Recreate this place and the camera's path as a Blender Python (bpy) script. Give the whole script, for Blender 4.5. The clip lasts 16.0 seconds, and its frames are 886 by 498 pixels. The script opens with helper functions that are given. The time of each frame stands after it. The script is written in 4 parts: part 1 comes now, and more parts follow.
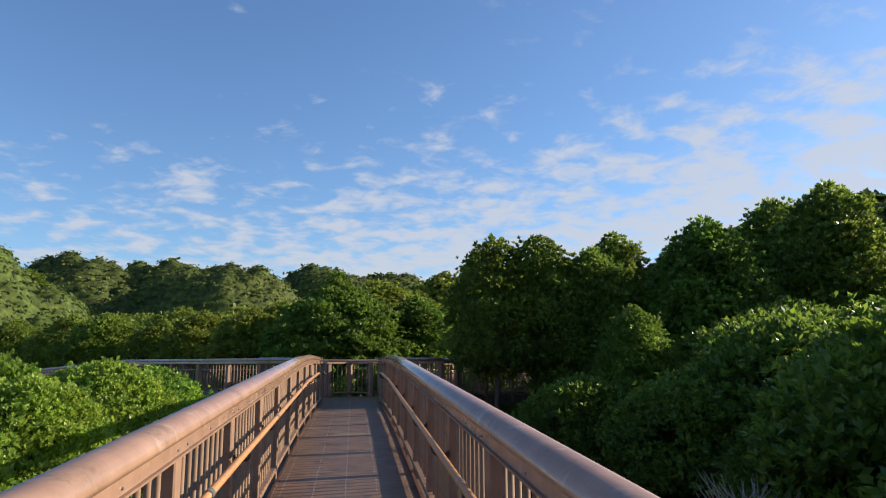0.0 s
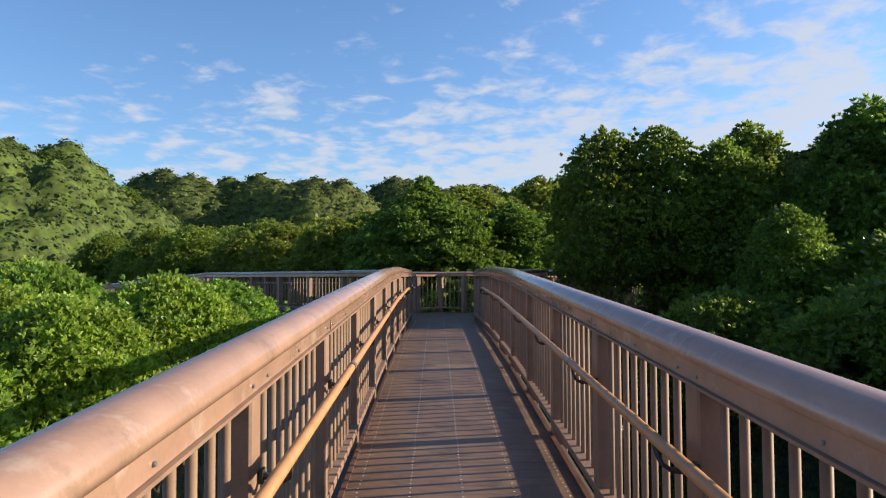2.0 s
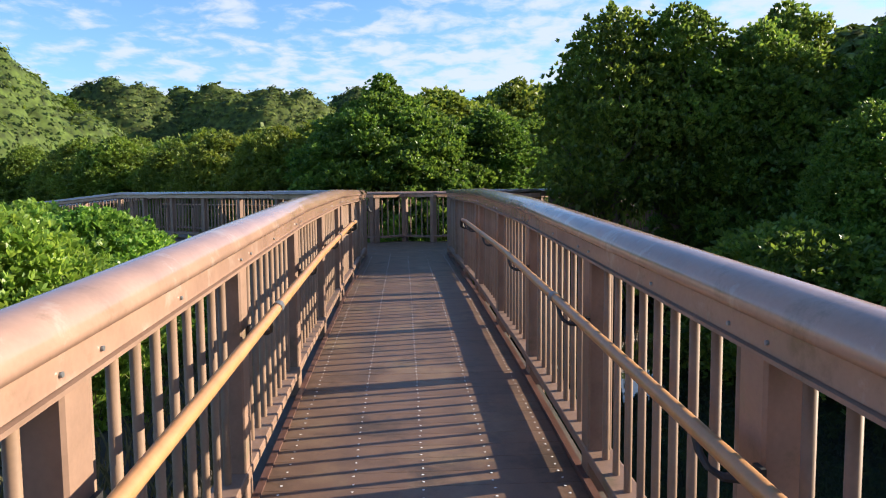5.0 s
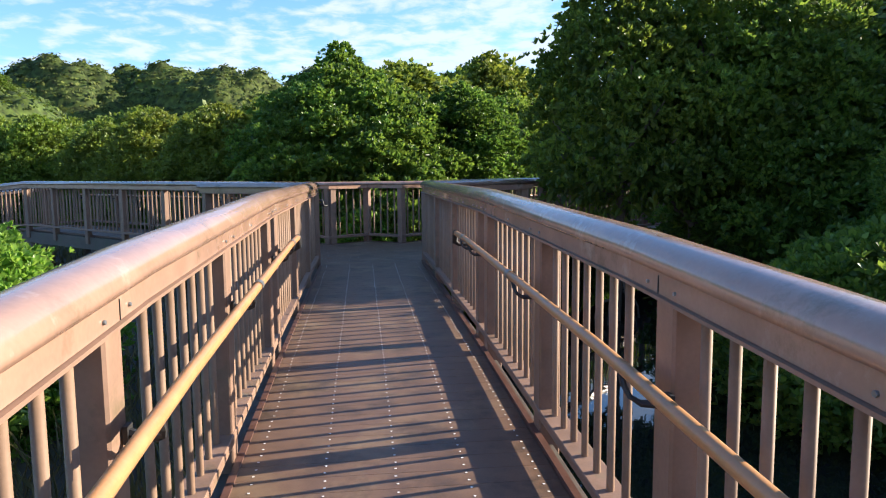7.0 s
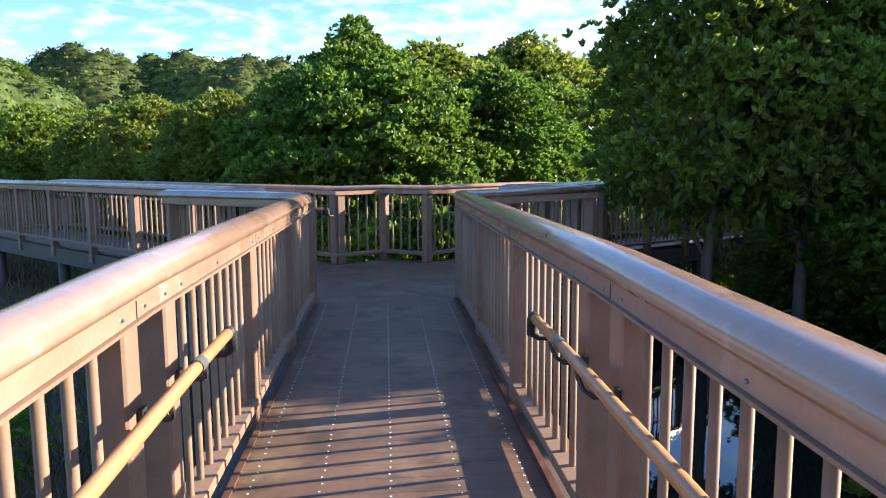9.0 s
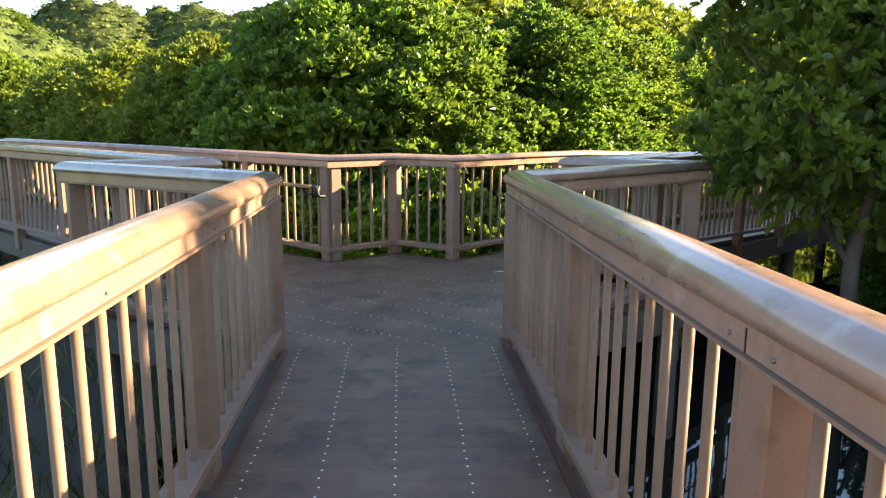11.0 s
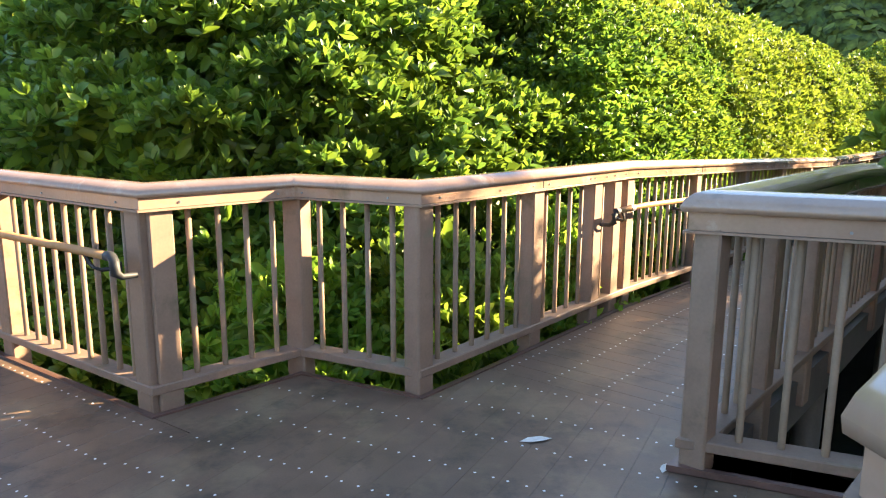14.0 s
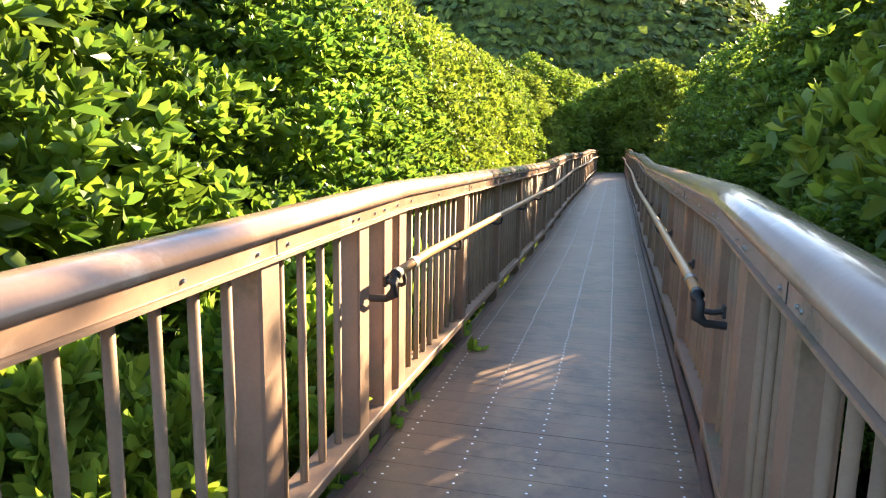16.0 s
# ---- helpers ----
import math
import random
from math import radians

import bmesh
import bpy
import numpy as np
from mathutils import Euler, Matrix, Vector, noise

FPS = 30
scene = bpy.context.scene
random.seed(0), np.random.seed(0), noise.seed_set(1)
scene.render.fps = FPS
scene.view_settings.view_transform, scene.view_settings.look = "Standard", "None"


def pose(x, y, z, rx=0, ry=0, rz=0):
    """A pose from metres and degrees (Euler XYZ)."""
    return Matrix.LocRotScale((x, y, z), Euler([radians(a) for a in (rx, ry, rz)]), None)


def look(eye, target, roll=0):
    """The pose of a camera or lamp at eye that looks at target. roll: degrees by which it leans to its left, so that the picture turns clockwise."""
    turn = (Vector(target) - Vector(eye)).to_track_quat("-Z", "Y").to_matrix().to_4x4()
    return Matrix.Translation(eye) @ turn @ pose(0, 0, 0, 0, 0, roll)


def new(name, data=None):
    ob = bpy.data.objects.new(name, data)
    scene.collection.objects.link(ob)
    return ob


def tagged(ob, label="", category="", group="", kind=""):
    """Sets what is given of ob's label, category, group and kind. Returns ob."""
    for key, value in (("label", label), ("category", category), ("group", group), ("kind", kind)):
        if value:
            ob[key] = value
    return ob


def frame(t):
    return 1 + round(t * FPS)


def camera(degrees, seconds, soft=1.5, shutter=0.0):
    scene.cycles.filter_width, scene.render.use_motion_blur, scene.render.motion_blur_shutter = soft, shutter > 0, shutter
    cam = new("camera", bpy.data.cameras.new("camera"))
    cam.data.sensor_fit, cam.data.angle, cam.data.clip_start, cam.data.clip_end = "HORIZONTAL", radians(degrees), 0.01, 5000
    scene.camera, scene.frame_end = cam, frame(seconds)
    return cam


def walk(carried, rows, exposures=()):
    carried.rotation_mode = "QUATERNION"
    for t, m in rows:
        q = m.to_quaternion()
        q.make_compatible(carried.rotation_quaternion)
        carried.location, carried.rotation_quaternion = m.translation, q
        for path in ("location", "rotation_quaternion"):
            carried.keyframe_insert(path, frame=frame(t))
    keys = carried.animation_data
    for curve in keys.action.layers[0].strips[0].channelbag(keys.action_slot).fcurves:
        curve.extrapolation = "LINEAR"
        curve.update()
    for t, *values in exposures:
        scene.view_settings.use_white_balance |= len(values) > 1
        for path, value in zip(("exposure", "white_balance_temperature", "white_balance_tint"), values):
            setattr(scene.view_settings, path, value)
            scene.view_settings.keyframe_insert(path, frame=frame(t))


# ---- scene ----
cam = camera(64.7, 16.0, soft=1.1)
PATH = [
    (0, (2.055, -7.762, 0.964), (2.023, -5.789, 1.289), -0.13),
    (0.5, (1.846, -7.111, 0.972), (1.672, -5.134, 1.217), -0.17),
    (1, (1.714, -6.494, 0.972), (1.471, -4.517, 1.154), -0.17),
    (1.5, (1.554, -5.866, 0.993), (1.284, -3.889, 1.121), -0.25),
    (2, (1.495, -5.223, 0.996), (1.228, -3.243, 1.073), -0.26),
    (2.5, (1.411, -4.613, 1.015), (1.170, -2.628, 1.043), -0.29),
    (3, (1.357, -4.016, 1.037), (1.140, -2.028, 1.020), -0.29),
    (3.5, (1.254, -3.403, 1.076), (1.053, -1.414, 1.017), -0.37),
    (4, (1.185, -2.763, 1.100), (0.982, -0.776, 1.002), -0.40),
    (6.5, (0.703, 0.428, 1.228), (0.626, 2.415, 1.009), -0.56),
    (7, (0.610, 1.070, 1.270), (0.553, 3.058, 1.051), -0.52),
    (7.5, (0.584, 1.717, 1.275), (0.529, 3.704, 1.057), -0.32),
    (8, (0.495, 2.367, 1.351), (0.420, 4.353, 1.135), -0.23),
    (8.5, (0.476, 3.022, 1.386), (0.373, 5.006, 1.161), -0.20),
    (9, (0.353, 3.707, 1.433), (0.230, 5.688, 1.188), -0.28),
    (11.5, (-0.134, 7.066, 1.449), (-0.303, 9.025, 1.084), 0.50),
    (12, (-0.245, 7.718, 1.428), (-0.437, 9.676, 1.070), 0.31),
    (12.5, (-0.240, 8.363, 1.410), (-0.458, 10.318, 1.049), 0.06),
    (13, (-0.301, 9.023, 1.408), (-0.508, 10.980, 1.048), 0.02),
    (13.5, (-0.365, 9.690, 1.413), (-0.495, 11.652, 1.051), 0.15),
    (14, (-0.448, 10.276, 1.407), (-0.408, 12.242, 1.043), 0.30),
    (14.5, (-0.446, 10.830, 1.406), (-0.204, 12.786, 1.069), 0.24),
    (15, (-0.446, 11.392, 1.392), (0.060, 13.298, 1.056), 0.33),
    (15.5, (-0.405, 12.002, 1.406), (0.323, 13.833, 1.068), 0.56),
    (16, (-0.229, 12.562, 1.372), (0.673, 14.313, 1.023), 1.0),
]
EXPOSURES = [(0.0, 0.8, 6400, 10), (2.0, 0.93, 6350, 10), (4.0, 1.15, 6200, 10), (7.0, 1.5, 5900, 10), (9.0, 1.8, 5850, 10), (11.5, 2.72, 8200, 8), (13.0, 2.92, 8000, 8), (14.5, 3.05, 7700, 7), (16.0, 2.98, 7700, 7)]
walk(cam, [(t, look(eye, target, roll)) for t, eye, target, roll in PATH], EXPOSURES)

# ---- light ----
SUN_ELEVATION, SUN_AZIMUTH = radians(20.0), radians(72.0)  # azimuth clockwise from +y
world = bpy.data.worlds.new("sky")
scene.world = world
world.use_nodes = True


def build_sky():
    nt = world.node_tree
    nt.nodes.clear()
    n, l = nt.nodes, nt.links
    out = n.new("ShaderNodeOutputWorld")
    bg = n.new("ShaderNodeBackground")
    bg.inputs["Strength"].default_value = 0.09
    sky = n.new("ShaderNodeTexSky")
    sky.sky_type = "NISHITA"
    sky.sun_disc = False
    sky.sun_elevation = SUN_ELEVATION
    sky.sun_rotation = SUN_AZIMUTH
    sky.air_density, sky.dust_density, sky.ozone_density = 1.0, 0.6, 2.0
    # clouds: projected on a flat layer overhead
    co = n.new("ShaderNodeTexCoord")
    sep = n.new("ShaderNodeSeparateXYZ")
    l.new(co.outputs["Generated"], sep.inputs[0])
    up = n.new("ShaderNodeMath"); up.operation = "MAXIMUM"; up.inputs[1].default_value = 0.03
    l.new(sep.outputs["Z"], up.inputs[0])
    lift = n.new("ShaderNodeMath"); lift.operation = "ADD"; lift.inputs[1].default_value = 0.16
    l.new(up.outputs[0], lift.inputs[0])
    flat = n.new("ShaderNodeVectorMath"); flat.operation = "DIVIDE"
    comb = n.new("ShaderNodeCombineXYZ")
    for k in range(3):
        l.new(lift.outputs[0], comb.inputs[k])
    l.new(co.outputs["Generated"], flat.inputs[0]); l.new(comb.outputs[0], flat.inputs[1])
    big = n.new("ShaderNodeTexNoise"); big.inputs["Scale"].default_value = 7.5; big.inputs["Detail"].default_value = 5; big.inputs["Roughness"].default_value = 0.55
    big.inputs["Distortion"].default_value = 0.25
    l.new(flat.outputs[0], big.inputs["Vector"])
    low = n.new("ShaderNodeMapRange")  # more cloud towards the horizon
    low.inputs["From Min"].default_value = 0.1; low.inputs["From Max"].default_value = 0.42
    low.inputs["To Min"].default_value = 0.27; low.inputs["To Max"].default_value = -0.15
    l.new(sep.outputs["Z"], low.inputs["Value"])
    add = n.new("ShaderNodeMath"); add.operation = "ADD"
    east = n.new("ShaderNodeMath"); east.operation = "MULTIPLY_ADD"; east.inputs[1].default_value = 0.24  # thicker to the east
    l.new(sep.outputs["X"], east.inputs[0]); l.new(low.outputs[0], east.inputs[2])
    l.new(big.outputs["Fac"], add.inputs[0]); l.new(east.outputs[0], add.inputs[1])
    ramp = n.new("ShaderNodeMapRange"); ramp.interpolation_type = "SMOOTHSTEP"
    ramp.inputs["From Min"].default_value = 0.48; ramp.inputs["From Max"].default_value = 0.76
    ramp.inputs["To Max"].default_value = 0.85
    l.new(add.outputs[0], ramp.inputs["Value"])
    mix = n.new("ShaderNodeMix"); mix.data_type = "RGBA"
    mix.inputs["B"].default_value = (3.9, 4.1, 4.6, 1)
    tint = n.new("ShaderNodeMix"); tint.data_type = "RGBA"; tint.blend_type = "MULTIPLY"; tint.inputs["Factor"].default_value = 1.0
    tint.inputs["B"].default_value = (0.8, 0.97, 1.18, 1)
    l.new(sky.outputs[0], tint.inputs["A"])
    l.new(ramp.outputs[0], mix.inputs["Factor"]); l.new(tint.outputs["Result"], mix.inputs["A"])
    l.new(mix.outputs["Result"], bg.inputs["Color"])
    l.new(bg.outputs[0], out.inputs[0])


build_sky()
sun = new("sun", bpy.data.lights.new("sun", "SUN"))
sun.data.energy, sun.data.angle, sun.data.color = 5.0, radians(0.5), (1.0, 0.84, 0.62)
SUN_WAY = Vector((math.sin(SUN_AZIMUTH) * math.cos(SUN_ELEVATION), math.cos(SUN_AZIMUTH) * math.cos(SUN_ELEVATION), math.sin(SUN_ELEVATION)))
sun.matrix_world = look(SUN_WAY * 60, (0, 0, 0))

# ---- materials ----


def material(name, base, rough=0.6, metal=0.0, scale=8.0, var=0.25, fine=90.0, bump=0.15, spec=0.5, per_object=0.0, stain=None, stain_scale=1.3, stain_lo=0.55, stretch=(1, 1, 1), coat=0.0, grime=None, grime_lo=0.58):
    m = bpy.data.materials.new(name)
    m.use_nodes = True
    nt = m.node_tree
    n, l = nt.nodes, nt.links
    b = n["Principled BSDF"]
    b.inputs["Metallic"].default_value = metal
    b.inputs["Specular IOR Level"].default_value = spec
    b.inputs["Coat Weight"].default_value = coat
    co = n.new("ShaderNodeTexCoord")
    mp = n.new("ShaderNodeMapping"); mp.inputs["Scale"].default_value = stretch
    l.new(co.outputs["Object"], mp.inputs[0])
    ns = []
    for s, d in ((scale, 5), (fine, 3)):
        t = n.new("ShaderNodeTexNoise"); t.inputs["Scale"].default_value = s; t.inputs["Detail"].default_value = d
        l.new(mp.outputs[0], t.inputs["Vector"])
        ns.append(t)
    mul = n.new("ShaderNodeMath"); mul.operation = "MULTIPLY_ADD"; mul.inputs[1].default_value = 0.4
    l.new(ns[1].outputs["Fac"], mul.inputs[0]); l.new(ns[0].outputs["Fac"], mul.inputs[2])
    mr = n.new("ShaderNodeMapRange")
    mr.inputs["From Min"].default_value, mr.inputs["From Max"].default_value = 0.4, 1.0
    mr.inputs["To Min"].default_value, mr.inputs["To Max"].default_value = 1 - var, 1 + var
    l.new(mul.outputs[0], mr.inputs["Value"])
    hs = n.new("ShaderNodeHueSaturation"); hs.inputs["Color"].default_value = (*base, 1)
    l.new(mr.outputs[0], hs.inputs["Value"])
    col = hs.outputs[0]
    if per_object:
        oi = n.new("ShaderNodeObjectInfo")
        pr = n.new("ShaderNodeMapRange"); pr.inputs["To Min"].default_value, pr.inputs["To Max"].default_value = 1 - per_object, 1 + per_object
        l.new(oi.outputs["Random"], pr.inputs["Value"])
        h2 = n.new("ShaderNodeHueSaturation")
        l.new(col, h2.inputs["Color"]); l.new(pr.outputs[0], h2.inputs["Value"])
        col = h2.outputs[0]
    if stain:
        geo = n.new("ShaderNodeNewGeometry")
        st = n.new("ShaderNodeTexNoise"); st.inputs["Scale"].default_value = stain_scale; st.inputs["Detail"].default_value = 8; st.inputs["Roughness"].default_value = 0.65
        l.new(geo.outputs["Position"], st.inputs["Vector"])
        sr = n.new("ShaderNodeMapRange"); sr.inputs["From Min"].default_value, sr.inputs["From Max"].default_value = stain_lo, stain_lo + 0.18
        l.new(st.outputs["Fac"], sr.inputs["Value"])
        mx = n.new("ShaderNodeMix"); mx.data_type = "RGBA"; mx.inputs["B"].default_value = (*stain, 1)
        l.new(sr.outputs[0], mx.inputs["Factor"]); l.new(col, mx.inputs["A"])
        col = mx.outputs["Result"]
    if grime:
        geo2 = n.new("ShaderNodeNewGeometry")
        gn = n.new("ShaderNodeTexNoise"); gn.inputs["Scale"].default_value = 2.6; gn.inputs["Detail"].default_value = 9; gn.inputs["Roughness"].default_value = 0.72
        l.new(geo2.outputs["Position"], gn.inputs["Vector"])
        gr = n.new("ShaderNodeMapRange"); gr.inputs["From Min"].default_value, gr.inputs["From Max"].default_value = grime_lo, grime_lo + 0.14
        gr.inputs["To Max"].default_value = 0.75
        l.new(gn.outputs["Fac"], gr.inputs["Value"])
        gm = n.new("ShaderNodeMix"); gm.data_type = "RGBA"; gm.inputs["B"].default_value = (*grime, 1)
        l.new(gr.outputs[0], gm.inputs["Factor"]); l.new(col, gm.inputs["A"])
        col = gm.outputs["Result"]
    l.new(col, b.inputs["Base Color"])
    rr = n.new("ShaderNodeMapRange"); rr.inputs["To Min"].default_value, rr.inputs["To Max"].default_value = max(rough - 0.12, 0.02), min(rough + 0.12, 1)
    l.new(ns[0].outputs["Fac"], rr.inputs["Value"]); l.new(rr.outputs[0], b.inputs["Roughness"])
    if bump:
        bp = n.new("ShaderNodeBump"); bp.inputs["Strength"].default_value = bump; bp.inputs["Distance"].default_value = 0.004
        l.new(mul.outputs[0], bp.inputs["Height"]); l.new(bp.outputs[0], b.inputs["Normal"])
    return m


def leaf_material(name, top, under, glow=0.42, rough=0.42, vary=0.35):
    m = bpy.data.materials.new(name)
    m.use_nodes = True
    n, l = m.node_tree.nodes, m.node_tree.links
    b, out = n["Principled BSDF"], n["Material Output"]
    geo = n.new("ShaderNodeNewGeometry")
    oi = n.new("ShaderNodeObjectInfo")
    mx = n.new("ShaderNodeMix"); mx.data_type = "RGBA"
    mx.inputs["A"].default_value, mx.inputs["B"].default_value = (*top, 1), (*under, 1)
    l.new(geo.outputs["Random Per Island"], mx.inputs["Factor"])
    big = n.new("ShaderNodeTexNoise"); big.inputs["Scale"].default_value = 0.9; big.inputs["Detail"].default_value = 3
    l.new(geo.outputs["Position"], big.inputs["Vector"])
    mr = n.new("ShaderNodeMapRange"); mr.inputs["From Min"].default_value, mr.inputs["From Max"].default_value = 0.3, 0.7
    mr.inputs["To Min"].default_value, mr.inputs["To Max"].default_value = 1 - vary, 1 + vary
    l.new(big.outputs["Fac"], mr.inputs["Value"])
    pr = n.new("ShaderNodeMapRange"); pr.inputs["To Min"].default_value, pr.inputs["To Max"].default_value = 0.485, 0.515
    l.new(oi.outputs["Random"], pr.inputs["Value"])
    hs = n.new("ShaderNodeHueSaturation")
    l.new(mx.outputs["Result"], hs.inputs["Color"]); l.new(mr.outputs[0], hs.inputs["Value"]); l.new(pr.outputs[0], hs.inputs["Hue"])
    l.new(hs.outputs[0], b.inputs["Base Color"])
    b.inputs["Roughness"].default_value = rough
    b.inputs["Specular IOR Level"].default_value = 0.45
    tr = n.new("ShaderNodeBsdfTranslucent")
    th = n.new("ShaderNodeHueSaturation"); th.inputs["Hue"].default_value = 0.49; th.inputs["Saturation"].default_value = 1.0; th.inputs["Value"].default_value = 1.7
    l.new(hs.outputs[0], th.inputs["Color"]); l.new(th.outputs[0], tr.inputs["Color"])
    sh = n.new("ShaderNodeMixShader"); sh.inputs[0].default_value = glow
    l.new(b.outputs[0], sh.inputs[1]); l.new(tr.outputs[0], sh.inputs[2]); l.new(sh.outputs[0], out.inputs[0])
    return m


M_CAP = material("brown_resin_rail", (0.34, 0.212, 0.152), 0.2, scale=5, var=0.16, fine=60, bump=0.1, spec=0.6, stain=(0.48, 0.38, 0.31), stain_scale=4.5, stain_lo=0.57, coat=0.25, grime=(0.13, 0.1, 0.055), grime_lo=0.57)
M_POST = material("brown_resin_post", (0.25, 0.155, 0.108), 0.58, spec=0.35, scale=7, var=0.2, fine=70, bump=0.15, per_object=0.1, stain=(0.17, 0.15, 0.09), stain_scale=4.0, stain_lo=0.6, grime=(0.1, 0.085, 0.04), grime_lo=0.57)
M_BALUSTER = material("brown_resin_baluster", (0.25, 0.16, 0.105), 0.62, spec=0.25, scale=10, var=0.18, fine=90, bump=0.1, per_object=0.12)
M_HANDRAIL = material("tan_resin_handrail", (0.46, 0.235, 0.1), 0.36, scale=14, var=0.15, fine=80, bump=0.2, stretch=(1, 1, 1))
M_BLACK = material("black_bracket", (0.022, 0.021, 0.022), 0.6, scale=20, var=0.2, bump=0.05)
M_GREY = material("grey_coupling", (0.25, 0.25, 0.25), 0.4, metal=0.6, scale=20, var=0.2, bump=0.05)
M_DECK = material("dark_brown_deck_board", (0.152, 0.09, 0.057), 0.5, spec=0.45, scale=6, var=0.3, fine=120, bump=0.25, per_object=0.05, stain=(0.23, 0.155, 0.09), stain_scale=1.8, stain_lo=0.51, grime=(0.05, 0.035, 0.022), grime_lo=0.5)
M_SCREW = material("steel_screw", (0.85, 0.85, 0.84), 0.4, metal=0.0, scale=50, var=0.1, bump=0)
M_RUST = material("painted_steel_curb", (0.12, 0.06, 0.045), 0.4, scale=9, var=0.35, fine=60, bump=0.2)
M_BEAM = material("dark_timber_beam", (0.11, 0.085, 0.065), 0.7, scale=6, var=0.3, fine=50, bump=0.3, stain=(0.08, 0.09, 0.05), stain_scale=3, stain_lo=0.55)
M_MUD = material("mud_ground", (0.075, 0.06, 0.042), 0.75, scale=2.2, var=0.4, fine=30, bump=0.6, stain=(0.05, 0.07, 0.025), stain_scale=0.35, stain_lo=0.5)
M_BARK = material("grey_brown_bark", (0.13, 0.1, 0.075), 0.8, scale=12, var=0.35, fine=60, bump=0.5, stretch=(1, 1, 0.3))
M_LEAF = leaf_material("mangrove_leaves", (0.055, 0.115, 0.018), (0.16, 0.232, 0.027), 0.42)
# leaves of the wood: yellower, and lightened to put sunlight into the colour
M_WOOD = leaf_material("mangrove_leaves_painted_sunlit", (0.09, 0.148, 0.018), (0.18, 0.232, 0.027), 0.36, 0.52)
M_BUSH = leaf_material("bright_bush_leaves", (0.09, 0.185, 0.022), (0.24, 0.34, 0.045), 0.45)
M_PALE = leaf_material("yellow_green_leaves", (0.12, 0.17, 0.025), (0.26, 0.28, 0.04))
M_GRASS = leaf_material("dry_marsh_grass", (0.1, 0.1, 0.03), (0.24, 0.19, 0.08), 0.2, 0.7, 0.4)
M_DRYLEAF = material("dry_leaf", (0.62, 0.57, 0.5), 0.6, scale=30, var=0.2, bump=0.2)
M_TANLEAF = material("tan_dry_leaf", (0.3, 0.18, 0.09), 0.6, scale=30, var=0.2, bump=0.2)

# ---- helpers for meshes ----


def link_mesh(name, verts, faces, mat, parent=None, label="", smooth=False):
    me = bpy.data.meshes.new(name)
    me.from_pydata(verts, [], faces)
    me.materials.append(mat)
    if smooth:
        me.polygons.foreach_set("use_smooth", [True] * len(me.polygons))
    me.update()
    ob = new(name, me)
    if parent:
        ob.parent = parent
    if label:
        tagged(ob, label)
    return ob


def share(name, me, parent, m):
    ob = new(name, me)
    ob.parent = parent
    ob.matrix_basis = m
    return ob


def part(name, bm, mat, parent, label=""):
    me = bpy.data.meshes.new(name)
    bm.to_mesh(me)
    bm.free()
    me.materials.append(mat)
    ob = new(name, me)
    ob.parent = parent
    if label:
        tagged(ob, label)
    return ob


def box_bm(sx, sy, sz, bevel=0.006, base=True):
    bm = bmesh.new()
    bmesh.ops.create_cube(bm, size=1.0)
    bmesh.ops.scale(bm, vec=(sx, sy, sz), verts=bm.verts)
    if base:
        bmesh.ops.translate(bm, vec=(0, 0, sz / 2), verts=bm.verts)
    if bevel:
        bmesh.ops.bevel(bm, geom=bm.edges[:], offset=bevel, segments=1, affect="EDGES")
    return bm


def box_mesh(name, sx, sy, sz, mat, bevel=0.006, base=True):
    me = bpy.data.meshes.new(name)
    bm = box_bm(sx, sy, sz, bevel, base)
    bm.to_mesh(me)
    bm.free()
    me.materials.append(mat)
    return me


def tube_mesh(name, radius, height, mat, sides=8):
    v, f = [], []
    for k in range(sides):
        a = 2 * math.pi * k / sides
        v += [(radius * math.cos(a), radius * math.sin(a), 0), (radius * math.cos(a), radius * math.sin(a), height)]
    for k in range(sides):
        a, b = 2 * k, 2 * ((k + 1) % sides)
        f.append((a, b, b + 1, a + 1))
    f.append(tuple(range(1, 2 * sides, 2)))
    me = bpy.data.meshes.new(name)
    me.from_pydata(v, [], f)
    me.materials.append(mat)
    me.polygons.foreach_set("use_smooth", [True] * sides + [False])
    return me


def sweep(points, profile):
    """Vertices and faces of a closed profile (across, up) swept along points with mitred corners; across is to the right of the way."""
    pts = [Vector(p) for p in points]
    v, f, n = [], [], len(profile)
    for i, p in enumerate(pts):
        a = (pts[i] - pts[i - 1]) if i else None
        b = (pts[i + 1] - pts[i]) if i + 1 < len(pts) else None
        da = Vector((a.x, a.y)).normalized() if a else None
        db = Vector((b.x, b.y)).normalized() if b else None
        da, db = da or db, db or da
        ra, rb = Vector((da.y, -da.x)), Vector((db.y, -db.x))
        mit = (ra + rb).normalized()
        mit = mit / max(mit.dot(ra), 0.35)
        for u, w in profile:
            v.append((p.x + mit.x * u, p.y + mit.y * u, p.z + w))
    for i in range(len(pts) - 1):
        for k in range(n):
            a, b = i * n + k, i * n + (k + 1) % n
            f.append((a, b, b + n, a + n))
    f.append(tuple(range(n - 1, -1, -1)))
    f.append(tuple(range((len(pts) - 1) * n, len(pts) * n)))
    return v, f


